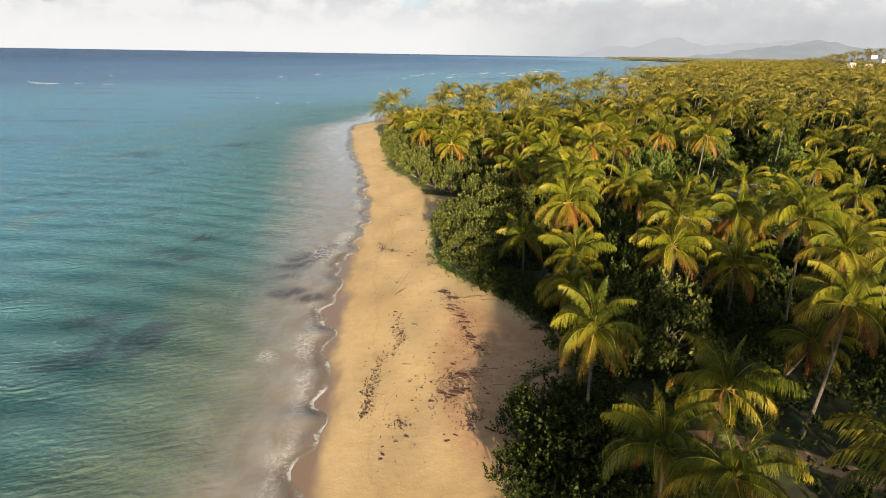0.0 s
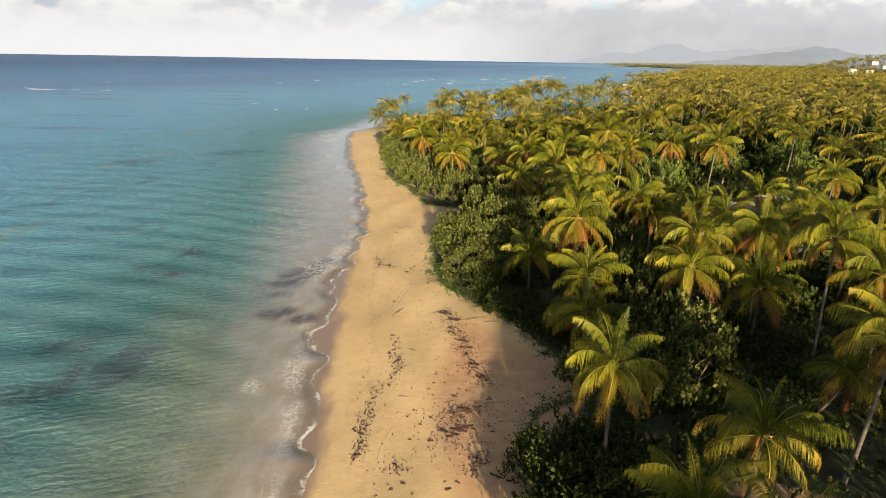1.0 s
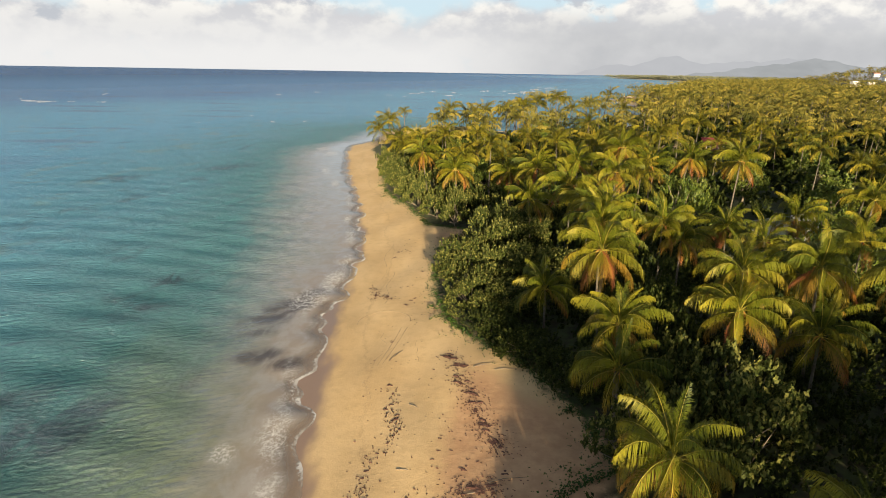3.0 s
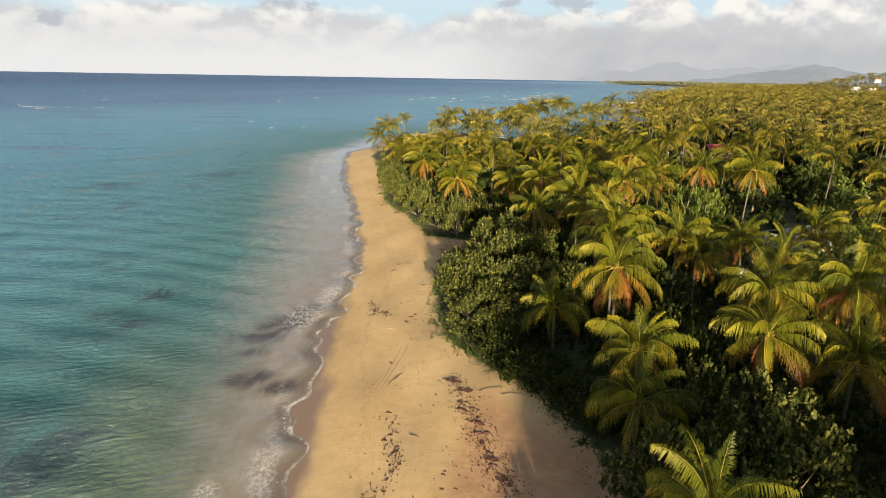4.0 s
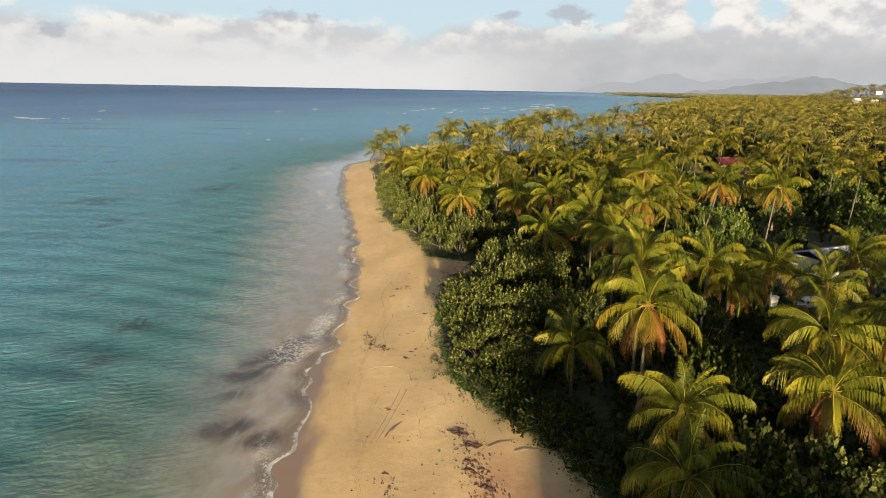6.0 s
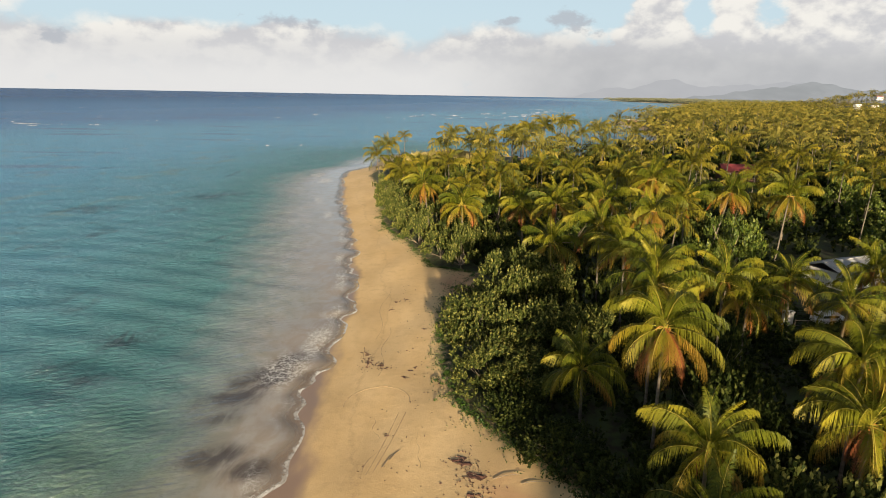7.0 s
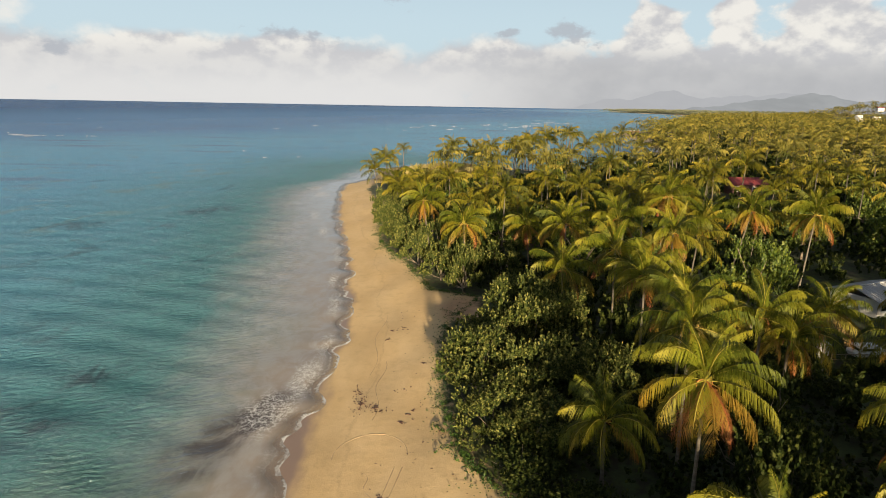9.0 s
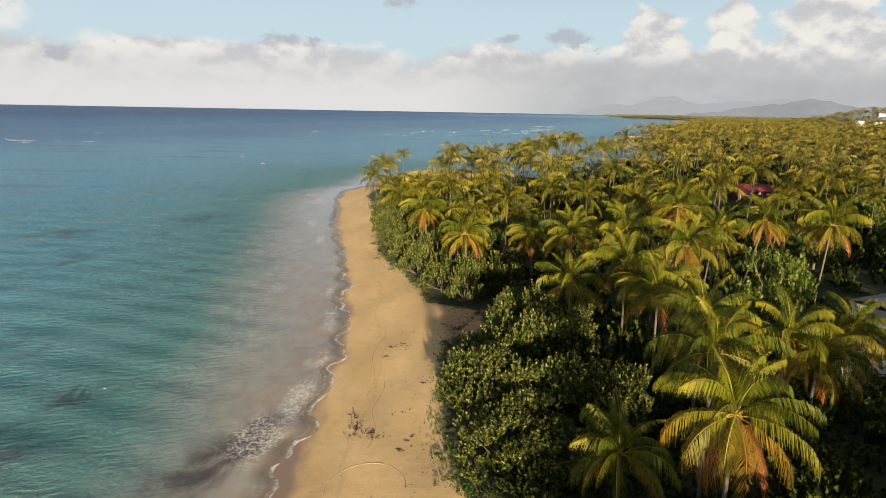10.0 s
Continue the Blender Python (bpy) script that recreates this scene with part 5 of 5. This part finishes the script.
# ---- seaweed, sticks and marks on the sand ----


def weed_mesh(r, radius):
    """A matted clump of seaweed: a low ragged mound."""
    n = int(r.integers(13, 19))
    a = np.linspace(0, 2 * np.pi, n, endpoint=False) + r.uniform(-0.15, 0.15, n)
    rr = radius * r.uniform(0.35, 1.0, n) * (1 + 0.35 * np.sin(2 * a + r.uniform(0, 6)))
    rim = np.stack([np.cos(a) * rr * 1.25, np.sin(a) * rr * 0.8, np.full(n, -0.03)], -1)
    mid = np.stack([np.cos(a) * rr * 0.75, np.sin(a) * rr * 0.48, r.uniform(0.01, 0.035, n)], -1)
    v = np.concatenate([rim, mid, [[0, 0, 0.03]]])
    f = [(k, (k + 1) % n, n + (k + 1) % n) for k in range(n)] + [(k, n + (k + 1) % n, n + k) for k in range(n)] + [(n + k, n + (k + 1) % n, 2 * n) for k in range(n)]
    return mesh_from("seaweed_clump", v, f, WEED)


wr = np.random.default_rng(15)
WEEDS = [weed_mesh(wr, s) for s in (0.22, 0.28, 0.32, 0.38, 0.45, 0.5)]
BIG_WEEDS = [weed_mesh(wr, s) for s in (0.8, 1.0, 1.2)]


def weed(meshes, x, y, scale=1.0):
    ob = part("seaweed_clump", meshes[int(wr.integers(len(meshes)))], None, pose(x, y, land_z(x, y) + 0.02, 0, 0, wr.uniform(-35, 35)) @ Matrix.Scale(scale, 4))
    tagged(ob, "dark red-brown clump of dried seaweed on sand", "seaweed", "seaweed stranded along the beach")


STRANDS = [[(-4.6, 61.6), (-4.1, 56.7), (-3.6, 54.8), (-4.2, 51.8)], [(-5.2, 52), (-5.7, 47.1), (-6.1, 45), (-5.7, 43.3), (-5.9, 40.8)], [(0.8, 67.5), (2, 64.9), (1.7, 61.6), (2.8, 59.6), (3, 57), (3.7, 54.5), (4, 52), (4.8, 51.4)],
           [(0.7, 46.3), (2.6, 46.8), (4.3, 47.2)], [(-9.8, 89.2), (-8.5, 87), (-8.5, 83.4)], [(-7.4, 84.9), (-6.3, 83.5)], [(-3.5, 40.5), (-2, 39.4)], [(2.7, 40.6), (3.6, 40.2), (2.1, 38.9)]]
for strand in STRANDS:
    heavy = strand[0] in ((0.8, 67.5), (0.7, 46.3))
    dense = 4.5 if heavy else 2.4
    for (ax, ay), (bx, by) in zip(strand, strand[1:]):
        for _ in range(max(2, int(math.hypot(bx - ax, by - ay) * dense / 2.2))):
            k = wr.random()
            weed(WEEDS, ax + (bx - ax) * k + wr.normal(0, 0.28), ay + (by - ay) * k + wr.normal(0, 0.3), wr.uniform(0.4, 1.3) if heavy else wr.uniform(0.3, 0.8))
for x, y in [(1.4, 44.1), (2.1, 43.8), (1.1, 43.2), (1.8, 44.6), (0.8, 43.9), (1.6, 43.4), (2.6, 44.3), (-0.6, 79.7), (-1.0, 80.6), (4.0, 52.2), (3.6, 54.6), (1.8, 64.6)]:
    weed(BIG_WEEDS, x, y, wr.uniform(0.35, 0.65))
for x, y in [(0.1, 53.5), (0.2, 51.1), (-0.8, 43.2), (-4.8, 87.6), (-3.8, 83.5), (-4.1, 81.2), (-6.6, 103.9), (-4.6, 104.8), (-7.1, 101.6), (-2.5, 93.8), (2.3, 48.9), (4.6, 48.3), (-1.5, 46.0), (-2.6, 37.5), (-4.4, 36.0), (1.2, 37.0), (4.4, 44.5), (-5.2, 71.5)]:
    for _ in range(3):
        weed(WEEDS, x + wr.normal(0, 0.5), y + wr.normal(0, 0.6), wr.uniform(0.25, 0.7))


def weed_bits():
    """Crumbs of weed along the strands and over the upper beach."""
    r = np.random.default_rng(44)
    pts = []
    for strand in STRANDS:
        heavy = strand[0] in ((0.8, 67.5), (0.7, 46.3))
        for (ax, ay), (bx, by) in zip(strand, strand[1:]):
            k = r.uniform(0, 1, (90 if heavy else 50, 1))
            pts.append(np.array([[ax, ay]]) + k * np.array([[bx - ax, by - ay]]) + r.normal(0, 0.75 if heavy else 0.4, (len(k), 2)))
    pts.append(np.stack([r.uniform(-7, 4, 260), r.uniform(34, 112, 260)], -1))
    pts.append(np.stack([r.normal(2.2, 1.6, 300), r.normal(44.6, 2.2, 300)], -1))
    p = np.concatenate(pts)
    p = p[signed(EDGE, p[:, 0], p[:, 1]) < -0.2]
    p = p[signed(COAST, p[:, 0], p[:, 1]) > 4.0]
    c = np.column_stack([p, land_height(p[:, 0], p[:, 1]) + 0.025])
    v, f, al = leaves_arrays(r, c, np.tile([0, 0, 1.0], (len(c), 1)), 0.13, 0.25, 1.7)
    tagged(new("seaweed_crumbs", mesh_from("seaweed_crumbs", v, f, WEED)), "small brown crumbs of seaweed scattered over the sand", "seaweed", kind="stuff")


weed_bits()


def stick(x, y, ln, rot, rad=0.03):
    v, f, al = tube_arrays([(0, 0, 0), (ln * 0.4, 0.05 * ln, 0.04), (ln, 0, 0.02)], [rad, rad * 0.8, rad * 0.4], 6)
    tagged(part("driftwood_stick", mesh_from("driftwood_stick", v, f, BARK, True), None, pose(x, y, land_z(x, y) + 0.04, 0, 0, rot)), "thin dark driftwood stick lying on the sand", "driftwood", "driftwood on the beach")


for x, y, ln, rot in [(-2.7, 58.2, 1.3, -35), (-5.1, 66.5, 3.4, 62), (-4.6, 67.4, 2.6, 58), (3.4, 47.4, 2.8, 12), (5.0, 45.0, 2.4, -8), (1.8, 46.3, 2.2, 5), (-3.2, 49.4, 1.6, -12), (3.2, 64.4, 2.4, 15), (5.2, 64.0, 2.2, 5), (6.4, 44.4, 2.6, 18)]:
    stick(x, y, ln, rot)


def sand_ridge(points, rad=0.055):
    """A low ridge that a wheel or a hand drew into the sand."""
    p = np.array([(x, y, land_z(x, y) - 0.030) for x, y in points])
    v, f, al = tube_arrays(p, np.full(len(p), rad) * wr.uniform(0.7, 1.2, len(p)), 6)
    tagged(new("sand_ridge", mesh_from("sand_ridge", v, f, TRACK, True)), "low curved ridge drawn into the dry sand", "sand ridge", "marks in the sand")


sand_ridge([(-6.5 + 3.05 * math.cos(a), 76.6 + 3.1 * math.sin(a)) for a in np.linspace(-0.1, 3.3, 26)], 0.055)
sand_ridge([(-6.6 + 0.04 * k * k, 66 + 0.55 * k) for k in range(9)], 0.04)
sand_ridge([(-4.3 + 0.02 * k * k, 41 + 0.6 * k) for k in range(12)], 0.04)
sand_ridge([(-7.4 + 0.10 * k, 62.5 - 0.02 * k * k) for k in range(16)], 0.035)

sand_ridge([(-6.25 + 0.16 * k, 65.6 + 0.62 * k + 0.012 * k * k) for k in range(13)], 0.05)
sand_ridge([(-5.75 + 0.17 * k, 65.9 + 0.60 * k + 0.010 * k * k) for k in range(13)], 0.05)
sand_ridge([(-6.7 + 0.10 * k + 0.25 * math.sin(k), 74.3 - 0.45 * k) for k in range(9)], 0.045)
sand_ridge([(-2.2 - 0.05 * k + 0.12 * math.sin(k * 1.7), 66.2 + 0.55 * k) for k in range(10)], 0.04)
sand_ridge([(-6.9 + 0.35 * math.sin(k * 0.6), 82 + 0.9 * k) for k in range(16)], 0.05)
sand_ridge([(-8.2 + 0.45 * math.sin(k * 0.5), 92 + 1.1 * k) for k in range(18)], 0.05)

# ---- breakers over the reef ----


def breaker(x, y, ln, wide):
    """A broken wave crest: a low ragged ridge of foam."""
    n = max(10, int(ln / 0.7))
    s = np.linspace(-1, 1, n)
    w = wide * (1 - s ** 2) ** 0.5 * wr.uniform(0.0, 1.0, n) ** 1.4 + 0.02
    h = -0.05 + 0.55 * (1 - s ** 2) * wr.uniform(0.0, 1.0, n) ** 2
    bend = wr.normal(0, 0.3, n).cumsum() * 0.5
    line = np.stack([s * ln / 2, bend, np.zeros(n)], -1)
    v = np.concatenate([line + np.stack([0 * s, -w, 0 * s - 0.2], -1), line + np.stack([0 * s, 0 * s, h], -1), line + np.stack([0 * s, w * 0.6, 0 * s - 0.2], -1)])
    f = [(r0 * n + k, r0 * n + k + 1, (r0 + 1) * n + k + 1, (r0 + 1) * n + k) for r0 in range(2) for k in range(n - 1)]
    tagged(part("breaker", mesh_from("breaker", v, f, FOAM, True), None, pose(x, y, 0.1, 0, 0, wr.uniform(-6, 6))), "white breaking wave crest over the shallow reef", "wave", "breaking waves over the reef")


for x, y, ln in [(-305, 490, 30), (-318, 496, 14), (-284, 494, 9), (-327, 629, 6), (-169, 668, 7), (-145, 749, 9), (-56, 696, 8), (10, 713, 10), (68, 808, 20), (90, 800, 13), (120, 880, 22), (144, 986, 26), (-89, 342, 4), (-126, 332, 7), (-30, 760, 12), (52, 740, 7), (96, 930, 18), (-250, 560, 5), (180, 1050, 26), (60, 860, 16), (110, 840, 18), (135, 905, 24), (160, 960, 20), (88, 880, 12), (-10, 820, 9), (200, 1000, 22), (170, 1120, 30)]:
    breaker(x, y, ln, 1.6 + ln * 0.10)
    for _ in range(1):
        breaker(x + wr.normal(0, ln * 1.6), y + wr.normal(0, 22), ln * wr.uniform(0.2, 0.7), 0.8)
